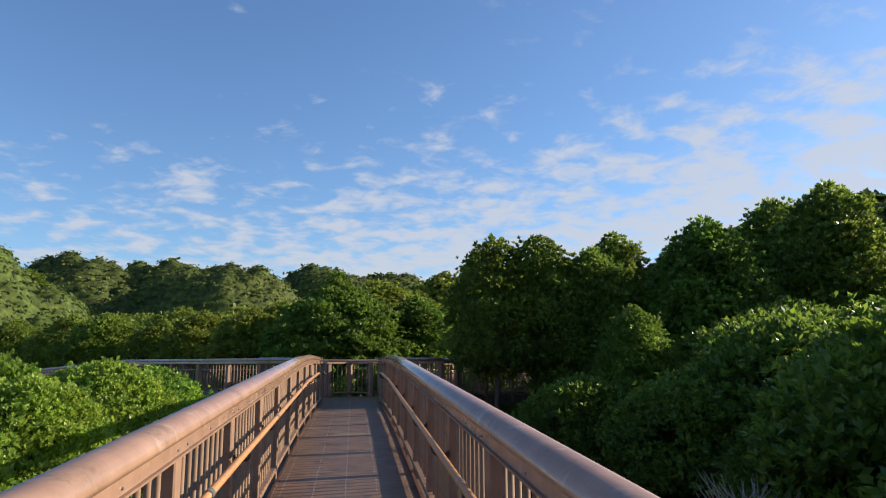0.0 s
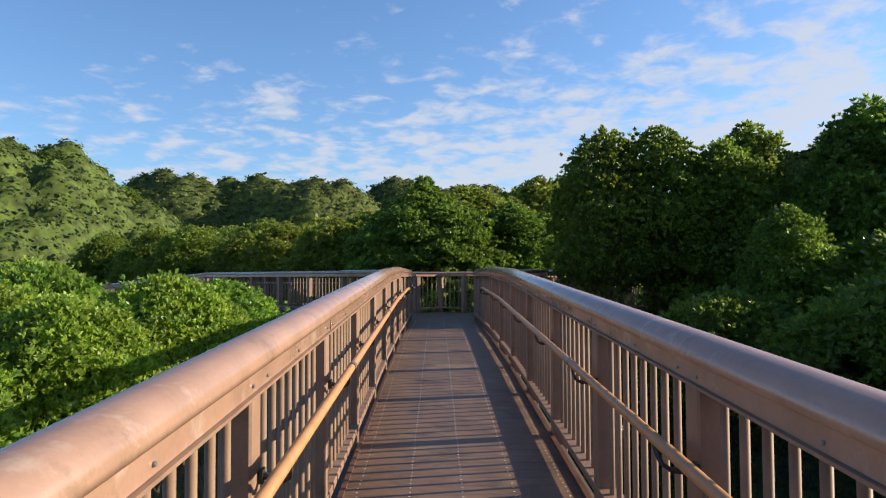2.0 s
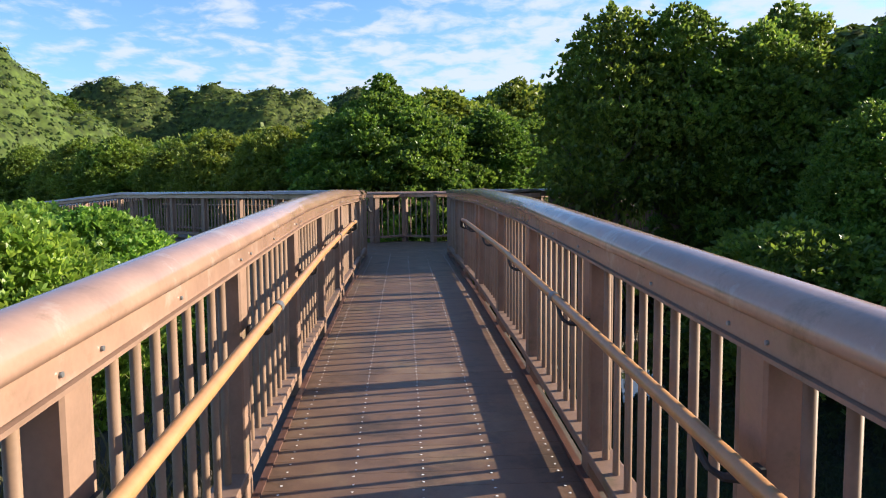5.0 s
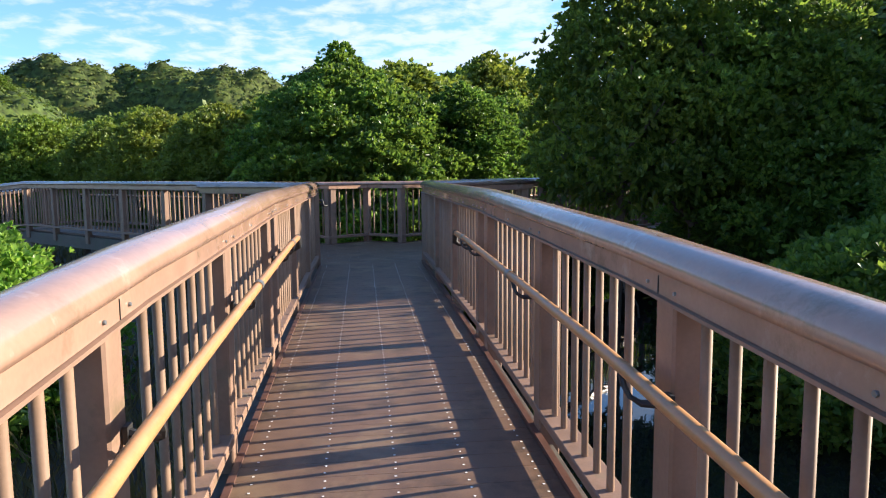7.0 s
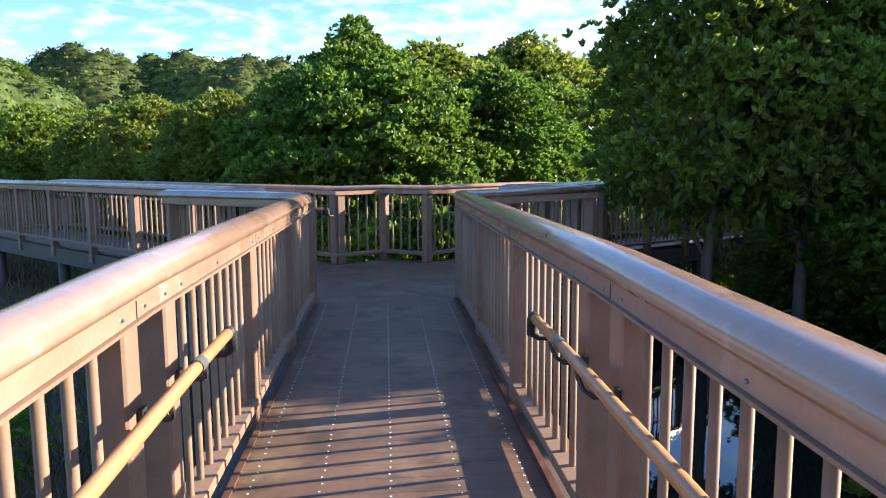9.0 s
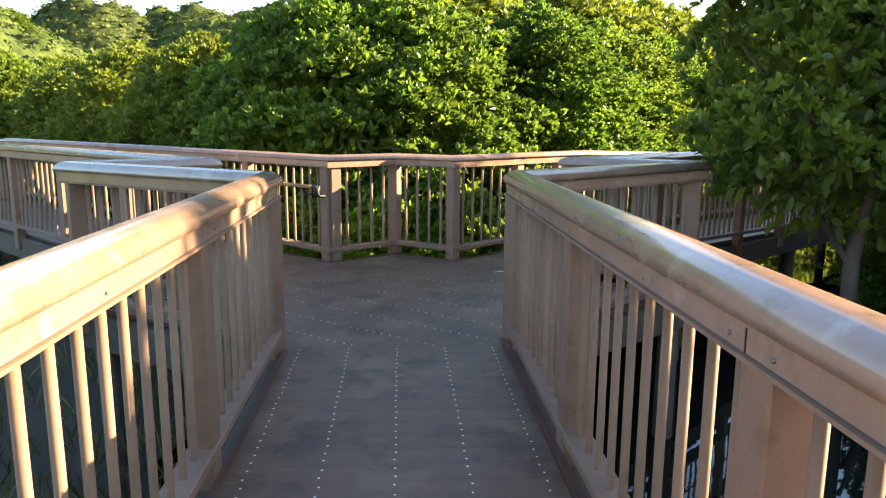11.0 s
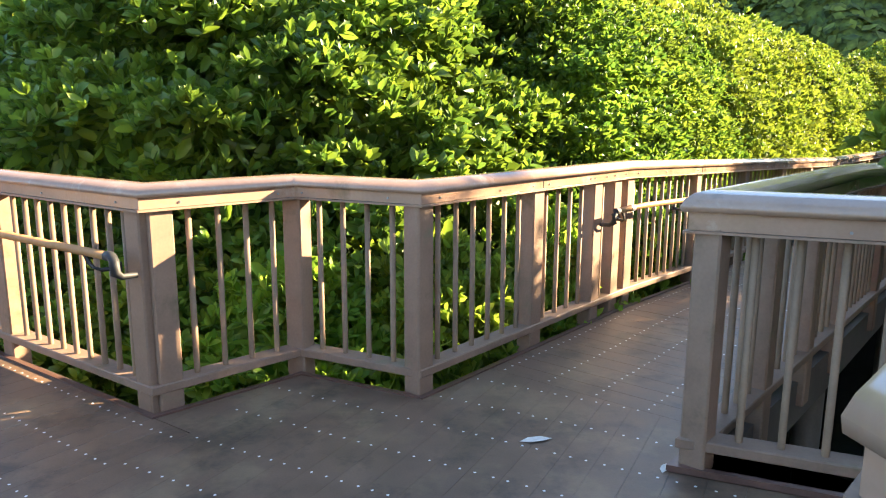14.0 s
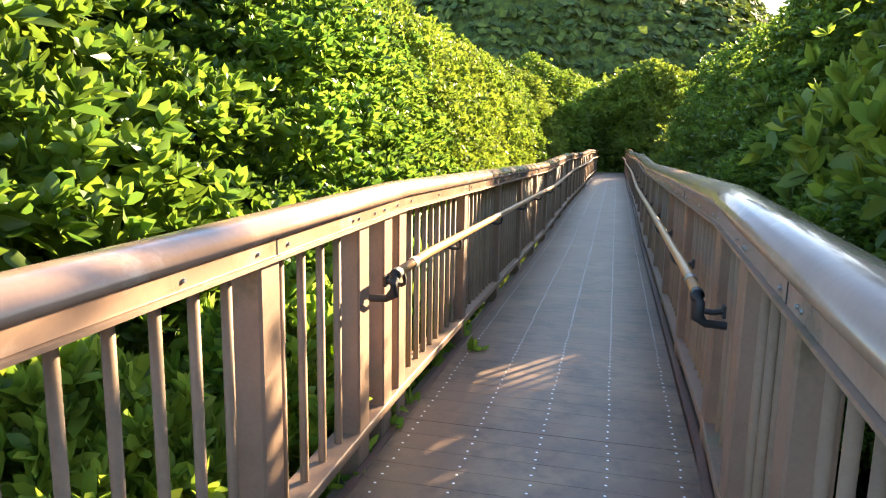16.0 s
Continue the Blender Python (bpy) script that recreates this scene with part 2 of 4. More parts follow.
def offset_line(points, d):
    """The polyline moved to the right by d, with mitres."""
    pts = [Vector(p) for p in points]
    out = []
    for i, p in enumerate(pts):
        da = Vector((pts[i].x - pts[i - 1].x, pts[i].y - pts[i - 1].y)).normalized() if i else None
        db = Vector((pts[i + 1].x - pts[i].x, pts[i + 1].y - pts[i].y)).normalized() if i + 1 < len(pts) else None
        da, db = da or db, db or da
        ra, rb = Vector((da.y, -da.x)), Vector((db.y, -db.x))
        mit = (ra + rb).normalized()
        mit = mit * (d / max(mit.dot(ra), 0.35))
        out.append((p.x + mit.x, p.y + mit.y, p.z))
    return out


# ---- plan of the boardwalk (deck edges, metres) ----
AXIS = Vector((-0.1435, 0.9897))            # the way of the ramp
END_L, END_R = (-1.353, 10.657), (0.01, 10.992)
CREST, KNEE = -5.0, -7.8


def ramp_z(s):
    """Height of the ramp's deck, s metres along it from the junction (negative: before it)."""
    if s > CREST:
        return 0.0
    if s > KNEE:
        return 0.024 * (s - CREST)
    return 0.024 * (KNEE - CREST) + 0.047 * (s - KNEE)


TAPER = 0.002    # the ramp widens towards the junction


def on_ramp(edge, s):
    drift = TAPER * s if edge == END_R else 0.0
    return (edge[0] + AXIS.x * s + AXIS.y * drift, edge[1] + AXIS.y * s - AXIS.x * drift, ramp_z(s))


RIGHT_WAY = Vector((0.655, 0.7556))
CORNER_R, CORNER_M, CORNER_L = (-0.48, 13.65), (-1.16, 14.0), (-1.76, 13.42)
WIDTH_R = 1.3
RIGHT_PROFILE = [(0, 0), (2.4, 0), (9.5, -0.24), (14, -0.27), (22, -0.5), (26, -0.53), (36, -0.85)]
RIGHT_KNOTS = [p[0] for p in RIGHT_PROFILE[1:]]
LEFT_WAY = Vector((-0.81, 0.586))
WIDTH_L = 1.38
JOG_R1, JOG_R2 = (1.49, 12.47), (0.51, 12.9)
JOG_L1, JOG_L2 = (-3.05, 11.45), (-2.34, 12.15)


def profile_z(profile, s):
    return float(np.interp(s, [p[0] for p in profile], [p[1] for p in profile]))


RIGHT_SIDE = Vector((RIGHT_WAY.y, -RIGHT_WAY.x))


def on_right(s, across):
    p = Vector(CORNER_R) + RIGHT_WAY * s + RIGHT_SIDE * across
    return (p.x, p.y, profile_z(RIGHT_PROFILE, s))


LEFT_SIDE = Vector((LEFT_WAY.y, -LEFT_WAY.x))  # towards the far edge
LEFT_BEND = 9.0
LEFT_PROFILE = [(0, 0), (LEFT_BEND + 0.5, 0), (LEFT_BEND + 12, -0.9), (LEFT_BEND + 22, -1.0)]
LEFT_WAY2 = Vector((-0.93, 0.37))


def on_left(s, far):
    """Along the left branch from its first corner; far: the far edge."""
    a = Vector(JOG_L2) if not far else Vector(CORNER_L)
    if s <= LEFT_BEND:
        p = a + LEFT_WAY * s
    else:
        p = a + LEFT_WAY * LEFT_BEND + LEFT_WAY2 * (s - LEFT_BEND)
    return (p.x, p.y, profile_z(LEFT_PROFILE, s))


# ---- the railings ----
BALUSTER = tube_mesh("baluster", 0.0152, 0.87, M_BALUSTER)
POST = box_mesh("post", 0.12, 0.105, 1.19, M_POST, 0.008)
CAP_PROFILE = [(-0.085, 1.068), (-0.088, 1.088), (-0.078, 1.115), (-0.055, 1.137), (-0.02, 1.148), (0.02, 1.148), (0.055, 1.137), (0.078, 1.115), (0.088, 1.088), (0.085, 1.068)]
FASCIA_PROFILE = [(-0.064, 0.997), (-0.064, 1.066), (0.064, 1.066), (0.064, 0.997)]
FLANGE_PROFILE = [(-0.078, 0.985), (-0.078, 0.995), (0.078, 0.995), (0.078, 0.985)]
BOTTOM_PROFILE = [(-0.055, 0.098), (-0.06, 0.103), (-0.06, 0.138), (-0.055, 0.143), (0.055, 0.143), (0.06, 0.138), (0.06, 0.103), (0.055, 0.098)]
SLIM_CAP = [(u * 0.94, 1.052 + (z - 1.068) * 0.76) for u, z in CAP_PROFILE]   # the far railing has a thinner rail
SLIM_FASCIA = [(u, min(z, 1.05)) for u, z in FASCIA_PROFILE]
SEAM = box_mesh("seam", 0.003, 0.004, 0.052, M_BLACK, 0, True)
BOLT = tube_mesh("bolt", 0.006, 0.006, M_GREY, 6)


def railing(name_label, inner, posts_at, outward=1, bay=0.145, group="boardwalk railings", slim=False):
    """A railing outside the deck edge `inner` (points); posts_at: lists of metres along each stretch."""
    line = offset_line(inner, 0.085 * outward)
    base = new("railing")
    tagged(base, name_label, "railing", group)
    base.location = line[0]
    o = Vector(line[0])
    loc = [tuple(Vector(p) - o) for p in line]
    for nm, prof, mat in (("top_rail", SLIM_CAP if slim else CAP_PROFILE, M_CAP), ("fascia_board", SLIM_FASCIA if slim else FASCIA_PROFILE, M_CAP), ("flange", FLANGE_PROFILE, M_POST), ("bottom_rail", BOTTOM_PROFILE, M_POST)):
        v, f = sweep(loc, prof)
        ob = link_mesh(nm, v, f, mat, base, smooth=(nm == "top_rail"))
        if nm == "top_rail":
            ob.data.polygons.foreach_set("use_smooth", [True] * (len(f) - 2) + [False, False])
    for nm, at_z in (("bolt", 1.02),):
        for i in range(len(loc) - 1):
            a, b = Vector(loc[i]), Vector(loc[i + 1])
            span = math.hypot(b.x - a.x, b.y - a.y)
            d = Vector(((b.x - a.x) / span, (b.y - a.y) / span, 0))
            inn = Vector((d.y, -d.x, 0)) * (-outward)
            for s in posts_at[i][1::3]:
                p = a + (b - a) * (min(s + 0.02, span) / span) + inn * 0.0645
                share("seam", SEAM, base, Matrix.Translation((p.x, p.y, p.z + 0.998)) @ Matrix.Rotation(math.atan2(d.y, d.x), 4, "Z"))
            for s in posts_at[i]:
                for ds in (-0.09, 0.09, 0.62):
                    if 0.02 < s + ds < min(span - 0.02, 30):
                        p = a + (b - a) * ((s + ds) / span) + inn * 0.0645
                        share("bolt", BOLT, base, Matrix.Translation((p.x, p.y, p.z + at_z)) @ inn.to_track_quat("Z", "Y").to_matrix().to_4x4())
    for i in range(len(loc) - 1):
        a, b = Vector(loc[i]), Vector(loc[i + 1])
        flat = Vector((b.x - a.x, b.y - a.y))
        span, ang = flat.length, math.atan2(flat.y, flat.x)
        rise = (b.z - a.z) / span
        at = sorted(posts_at[i])
        for s in at:
            p = a + (b - a) * (s / span)
            share("post", POST, base, Matrix.Translation((p.x, p.y, p.z - 0.185)) @ Matrix.Rotation(ang, 4, "Z"))
        marks = [m for m in at]
        if not marks or marks[0] > 0.3:
            marks = [0.0] + marks
        if marks[-1] < span - 0.3:
            marks.append(span)
        for m0, m1 in zip(marks, marks[1:]):
            gap = m1 - m0
            count = max(int(round(gap / bay)) - 1, 0)
            if gap < 0.3:
                continue
            for k in range(count):
                s = m0 + gap * (k + 1) / (count + 1)
                p = a + (b - a) * (s / span)
                share("baluster", BALUSTER, base, Matrix.Translation((p.x, p.y, p.z + 0.13)) @ Matrix.Rotation(random.uniform(0, 6.28), 4, "Z"))
    return base


def spaced(s0, s1, step):
    n = max(int(round((s1 - s0) / step)), 1)
    return [s0 + (s1 - s0) * k / n for k in range(n + 1)]


RAMP_START = -29.0

left_line = [on_ramp(END_L, RAMP_START), on_ramp(END_L, KNEE), on_ramp(END_L, CREST), (*END_L, 0), (*JOG_L1, 0), (*JOG_L2, 0)] + [on_left(s, False) for s in (LEFT_BEND, LEFT_BEND + 12, LEFT_BEND + 20)]
right_line = [on_ramp(END_R, RAMP_START), on_ramp(END_R, KNEE), on_ramp(END_R, CREST), (*END_R, 0), (*JOG_R1, 0), (*JOG_R2, 0)] + [on_right(s, WIDTH_R) for s in RIGHT_KNOTS]
far_line = [on_left(s, True) for s in (LEFT_BEND + 20, LEFT_BEND + 12, LEFT_BEND)] + [(*CORNER_L, 0), (*CORNER_M, 0), (*CORNER_R, 0)] + [on_right(s, 0) for s in RIGHT_KNOTS]


def seg_len(line, i):
    return math.hypot(line[i + 1][0] - line[i][0], line[i + 1][1] - line[i][1])


def even_posts(line, i, step=1.45, ends=(True, True)):
    n = max(int(round(seg_len(line, i) / step)), 1)
    L = seg_len(line, i)
    out = [L * k / n for k in range(1, n)]
    return ([0.0] if ends[0] else []) + out + ([L] if ends[1] else [])


def posts_for(line, special=None):
    out = []
    for i in range(len(line) - 1):
        if special and i in special:
            out.append(special[i])
        else:
            out.append(even_posts(line, i, ends=(True, i == len(line) - 2)))
    return out


S0 = seg_len(left_line, 0)
POST_S = [-1.65, -3.25, -4.75, -5.12] + [-6.58 - 1.46 * k for k in range(15)]
ramp_low = sorted(s - RAMP_START for s in POST_S if s < KNEE)
ramp_mid = sorted(s - KNEE for s in POST_S if KNEE <= s < CREST)
level_up = sorted(s - CREST for s in POST_S if s >= CREST)
railing("brown resin boardwalk railing with round balusters along the ramp", left_line, posts_for(left_line, {0: ramp_low, 1: ramp_mid, 2: level_up}), -1)
railing("brown resin boardwalk railing beside the dark water", right_line, posts_for(right_line, {0: ramp_low, 1: ramp_mid, 2: level_up, 5: [0.0, 0.75, 1.5]}), 1)
railing("brown resin railing with a notched corner before the mangrove", far_line, posts_for(far_line, {2: even_posts(far_line, 2, ends=(True, False)) + [seg_len(far_line, 2) - 0.1], 3: [0.05], 5: [0.0, 1.05, 1.82, 2.12]}), -1, slim=True)


# ---- handrails on the slopes ----
def curve_hook():
    """Black bracket: a plate on the post and a bent arm up to the tube; the tube lies at the origin, the post at +y."""
    path = [Vector((0.05, 0.105, -0.075)), Vector((0.045, 0.07, -0.085)), Vector((0.03, 0.03, -0.085)), Vector((0.005, 0.008, -0.072)), Vector((-0.025, 0, -0.045)), Vector((-0.045, 0, -0.016))]
    v, f, n = [], [], 6
    for i, p in enumerate(path):
        d = (path[min(i + 1, len(path) - 1)] - path[max(i - 1, 0)]).normalized()
        s = Vector((1, 0, 0))
        u = d.cross(s)
        for k in range(n):
            a = 2 * math.pi * k / n
            v.append(p + s * (0.014 * math.cos(a)) + u * (0.012 * math.sin(a)))
    for i in range(len(path) - 1):
        for k in range(n):
            f.append((i * n + k, i * n + (k + 1) % n, (i + 1) * n + (k + 1) % n, (i + 1) * n + k))
    o = len(v)
    v += [Vector((x, y, z)) for y in (0.1, 0.112) for x, z in ((0.03, -0.1), (0.07, -0.1), (0.07, -0.055), (0.03, -0.055))]
    f += [(o, o + 1, o + 2, o + 3), (o + 7, o + 6, o + 5, o + 4)] + [(o + k, o + 4 + k, o + 4 + (k + 1) % 4, o + (k + 1) % 4) for k in range(4)]
    me = bpy.data.meshes.new("bracket")
    me.from_pydata([tuple(x) for x in v], [], f)
    me.materials.append(M_BLACK)
    return me


HOOK = curve_hook()
RING = tube_mesh("coupling", 0.0245, 0.06, M_GREY, 12)


def handrail(points, side, brackets, rings):
    """A tube along points; side: +1 when the posts stand to its right."""
    base = new("handrail")
    tagged(base, "tan resin handrail tube on black brackets, fixed to the railing posts", "handrail", "handrails of the boardwalk")
    o = Vector(points[0])
    base.location = o
    loc = [Vector(p) - o for p in points]
    n = 10
    prof = [(0.021 * math.cos(2 * math.pi * k / n), 0.021 * math.sin(2 * math.pi * k / n)) for k in range(n)]
    v, f = sweep(loc, prof)
    link_mesh("tube", v, f, M_HANDRAIL, base, smooth=True)
    lens = [0.0]
    for a, b in zip(loc, loc[1:]):
        lens.append(lens[-1] + (b - a).length)

    def at(s):
        for i in range(len(loc) - 1):
            if s <= lens[i + 1] or i == len(loc) - 2:
                d = (loc[i + 1] - loc[i]).normalized()
                return loc[i] + d * (s - lens[i]), d

    for s in brackets:
        p, d = at(s)
        ang = math.atan2(d.y, d.x) + (math.pi if side > 0 else 0)
        share("bracket", HOOK, base, Matrix.Translation(p) @ Matrix.Rotation(ang, 4, "Z"))
    for s in rings:
        p, d = at(s)
        share("coupling", RING, base, Matrix.Translation(p) @ d.to_track_quat("Z", "Y").to_matrix().to_4x4() @ Matrix.Translation((0, 0, -0.03)))
    # black bent ends that turn back to the post
    for end, s, sg in ((0, 0.0, -1), (1, lens[-1], 1)):
        p, d = at(s)
        across = Vector((d.y, -d.x, 0)).normalized() * side
        pts = [p - d * sg * 0.01, p + d * sg * 0.03, p + d * sg * 0.05 + Vector((0, 0, -0.02)), p + d * sg * 0.055 + Vector((0, 0, -0.075)), p + d * sg * 0.055 + across * 0.03 + Vector((0, 0, -0.095)), p + d * sg * 0.055 + across * 0.1 + Vector((0, 0, -0.098))]
        vv, ff, m = [], [], 8
        for i, q in enumerate(pts):
            t = (pts[min(i + 1, len(pts) - 1)] - pts[max(i - 1, 0)]).normalized()
            e1 = t.cross(Vector((0.31, 0.2, 0.93))).normalized()
            e2 = t.cross(e1)
            r = 0.024 if i < 4 else 0.015
            for k in range(m):
                a = 2 * math.pi * k / m
                vv.append(tuple(q + e1 * (r * math.cos(a)) + e2 * (r * math.sin(a))))
        for i in range(len(pts) - 1):
            for k in range(m):
                ff.append((i * m + k, i * m + (k + 1) % m, (i + 1) * m + (k + 1) % m, (i + 1) * m + k))
        ff.append(tuple(range(m - 1, -1, -1)))
        link_mesh("end_cap", vv, ff, M_BLACK, base, "black bent end cap", True)
    return base


def lifted(points, dz):
    return [(x, y, z + dz) for x, y, z in points]


def ramp_hand(edge, inward, side):
    pts = offset_line([on_ramp(edge, RAMP_START), on_ramp(edge, KNEE), on_ramp(edge, CREST), on_ramp(edge, -4.45)], inward)
    handrail(lifted(pts, 0.79), side, [s - RAMP_START for s in POST_S if s < -4.5], [2.1 + 2.92 * k for k in range(8)] + [24.15])


ramp_hand(END_L, 0.085, -1)
ramp_hand(END_R, -0.085, 1)
RS = [1.95] + RIGHT_KNOTS
R_BR = [0.12] + [1.2 + 1.46 * k for k in range(20)]
handrail(lifted([on_right(s, 0.085) for s in RS], 0.79), -1, R_BR, [0.22] + [2.9 * k + 2.4 for k in range(9)])
handrail(lifted([on_right(s, WIDTH_R - 0.085) for s in RS], 0.79), 1, R_BR, [0.22] + [2.9 * k + 2.4 for k in range(9)])
lh = offset_line([on_left(0.12, True), on_left(LEFT_BEND, True)], -0.085)
handrail(lifted(lh, 0.79), 1, [0.15 + 1.45 * k for k in range(7)], [2.9, 5.8])


# ---- deck ----
deck = new("floor")
tagged(deck, "dark brown boardwalk deck of cross boards with rows of screws", "floor", kind="structure")
PLANK_W = 0.145
screws_v, screws_f = [], []


def screw(x, y, z, r=0.0068):
    o = len(screws_v)
    for k in range(5):
        a = 2 * math.pi * k / 5
        screws_v.append((x + r * math.cos(a), y + r * math.sin(a), z + 0.0015))
    screws_f.append(tuple(range(o, o + 5)))


def walkway(at, s0, s1, way_angle, width, taper=0.0):
    """Cross boards from s0 to s1; at(s, across) gives a place on the deck."""
    me = box_mesh("deck_board", PLANK_W - 0.0012, width, 0.035, M_DECK, 0.0012, False)
    n = int((s1 - s0) / PLANK_W + 0.01)
    for k in range(n):
        s = s0 + (k + 0.5) * PLANK_W
        wide = width + taper * s
        x, y, z = at(s, wide / 2)
        za, zb = at(s - 0.05, 0)[2], at(s + 0.05, 0)[2]
        share("deck_board", me, deck, Matrix.Translation((x, y, z - 0.0175)) @ Matrix.Rotation(way_angle(s), 4, "Z") @ Matrix.Rotation(-math.atan2(zb - za, 0.1), 4, "Y") @ Matrix.Diagonal((1, wide / width, 1, 1)))
        for row in range(5):
            a = wide * (0.055 + 0.89 * row / 4)
            for ds in (-0.036, 0.036):
                q = at(s + ds + random.uniform(-0.006, 0.006), a + random.uniform(-0.004, 0.004))
                screw(q[0], q[1], q[2] + 0.0008)


RAMP_W = 1.4


def at_ramp(s, across):
    p = Vector(END_L) + AXIS * s + Vector((AXIS.y, -AXIS.x)) * across
    return (p.x, p.y, ramp_z(s))


def at_left(s, across):
    a = on_left(s, False)
    w = LEFT_WAY if s <= LEFT_BEND else LEFT_WAY2
    side = Vector((w.y, -w.x))
    return (a[0] + side.x * across, a[1] + side.y * across, a[2])


def ang_of(v):
    return math.atan2(v.y, v.x)


walkway(at_ramp, RAMP_START, 0.0, lambda s: ang_of(AXIS), RAMP_W, TAPER)
walkway(on_right, 0.6, 36.0, lambda s: ang_of(RIGHT_WAY), WIDTH_R)
walkway(at_left, 0.0, LEFT_BEND + 19.5, lambda s: ang_of(LEFT_WAY if s <= LEFT_BEND else LEFT_WAY2), WIDTH_L)

# junction: boards along the right branch, cut to the outline
rb = on_right(0.6, 0)
rb2 = on_right(0.6, WIDTH_R)
RAMP_END_R = (END_L[0] + AXIS.y * RAMP_W, END_L[1] - AXIS.x * RAMP_W)
OUTLINE = [END_L, RAMP_END_R, JOG_R1, JOG_R2, rb2[:2], rb[:2], CORNER_R, CORNER_M, at_left(0.0, WIDTH_L)[:2], JOG_L2, JOG_L1]
c = Vector(CORNER_L) + LEFT_SIDE * 0.015
GUSSET = [CORNER_M, (c.x, c.y), (OUTLINE[8][0] + LEFT_SIDE.x * 0.004, OUTLINE[8][1] + LEFT_SIDE.y * 0.004)]
BW = Vector((0.49, 0.872))     # way of the boards
BS = Vector((0.872, -0.49))    # across the boards: way of the screw rows


def inside(x, y, poly):
    hit = False
    for (x0, y0), (x1, y1) in zip(poly, poly[1:] + poly[:1]):
        if (y0 > y) != (y1 > y) and x < (x1 - x0) * (y - y0) / (y1 - y0) + x0:
            hit = not hit
    return hit


def junction():
    lo = min(Vector(p).dot(BS) for p in OUTLINE) - 0.0431
    hi = max(Vector(p).dot(BS) for p in OUTLINE)
    k = 0
    while lo + k * PLANK_W < hi:
        a, b = lo + k * PLANK_W + 0.0006, lo + (k + 1) * PLANK_W - 0.0006
        bm = bmesh.new()
        bm.faces.new([bm.verts.new((x, y, 0)) for x, y in OUTLINE])
        bm.faces.new([bm.verts.new((x, y, 0)) for x, y in GUSSET])
        bmesh.ops.triangulate(bm, faces=bm.faces[:])
        for d, sign in ((a, 1), (b, -1)):
            bmesh.ops.bisect_plane(bm, geom=bm.verts[:] + bm.edges[:] + bm.faces[:], plane_co=(BS.x * d, BS.y * d, 0), plane_no=(-BS.x * sign, -BS.y * sign, 0), clear_outer=True)
        bmesh.ops.dissolve_degenerate(bm, dist=0.0005, edges=bm.edges[:])
        if bm.faces:
            up = bmesh.ops.extrude_face_region(bm, geom=bm.faces[:])
            bmesh.ops.translate(bm, vec=(0, 0, -0.035), verts=[e for e in up["geom"] if isinstance(e, bmesh.types.BMVert)])
            bmesh.ops.recalc_face_normals(bm, faces=bm.faces[:])
            part("deck_board", bm, M_DECK, deck)
        else:
            bm.free()
        k += 1
    w = lo
    t0 = min(Vector(p).dot(BW) for p in OUTLINE)
    t1 = max(Vector(p).dot(BW) for p in OUTLINE)
    t = t0 + 0.1
    while t < t1:
        w = lo
        while w < hi:
            for dw in (0.036, 0.109):
                p = BW * t + BS * (w + dw + random.uniform(-0.006, 0.006))
                if inside(p.x, p.y, OUTLINE):
                    screw(p.x, p.y, 0.0008)
            w += PLANK_W
        t += 0.315


junction()
tagged(link_mesh("screws", screws_v, screws_f, M_SCREW, deck, "small pale steel screw heads in rows"), kind="stuff")

# edge curbs, beams and piles under the deck
CURB = [(-0.012, -0.02), (-0.012, 0.028), (0.02, 0.028), (0.02, -0.02)]
for nm, line, sg in (("left", left_line, -1), ("right", right_line, 1), ("far", far_line, -1)):
    v, f = sweep(offset_line(line, 0.018 * sg), CURB if nm == "right" else [(x, min(z, 0.01)) for x, z in CURB])
    tagged(link_mesh("trim", v, f, M_RUST), "reddish brown edge strip along the boardwalk deck", "trim", kind="structure")
    v, f = sweep(offset_line(line, 0.05 * sg), [(-0.05, -0.3), (-0.05, -0.04), (0.05, -0.04), (0.05, -0.3)])
    tagged(link_mesh("edge_beam", v, f, M_BEAM), "dark timber edge beam under the boardwalk", "beam", "edge beams", "structure")
PILE = tube_mesh("pier_post", 0.09, 1.3, M_BEAM, 12)


def pile(x, y, z):
    ob = new("pier_post", PILE)
    ob.location = (x, y, z - 1.5)
    tagged(ob, "dark round timber pile standing in the mud under the deck", "pile", "boardwalk piles")


for line in (left_line, right_line, far_line):
    for i in range(len(line) - 1):
        a, b = Vector(line[i]), Vector(line[i + 1])
        for s in spaced(0, (b - a).length, 2.9)[:-1]:
            p = a + (b - a) * (s / (b - a).length)
            pile(p.x, p.y, p.z + 0.0)

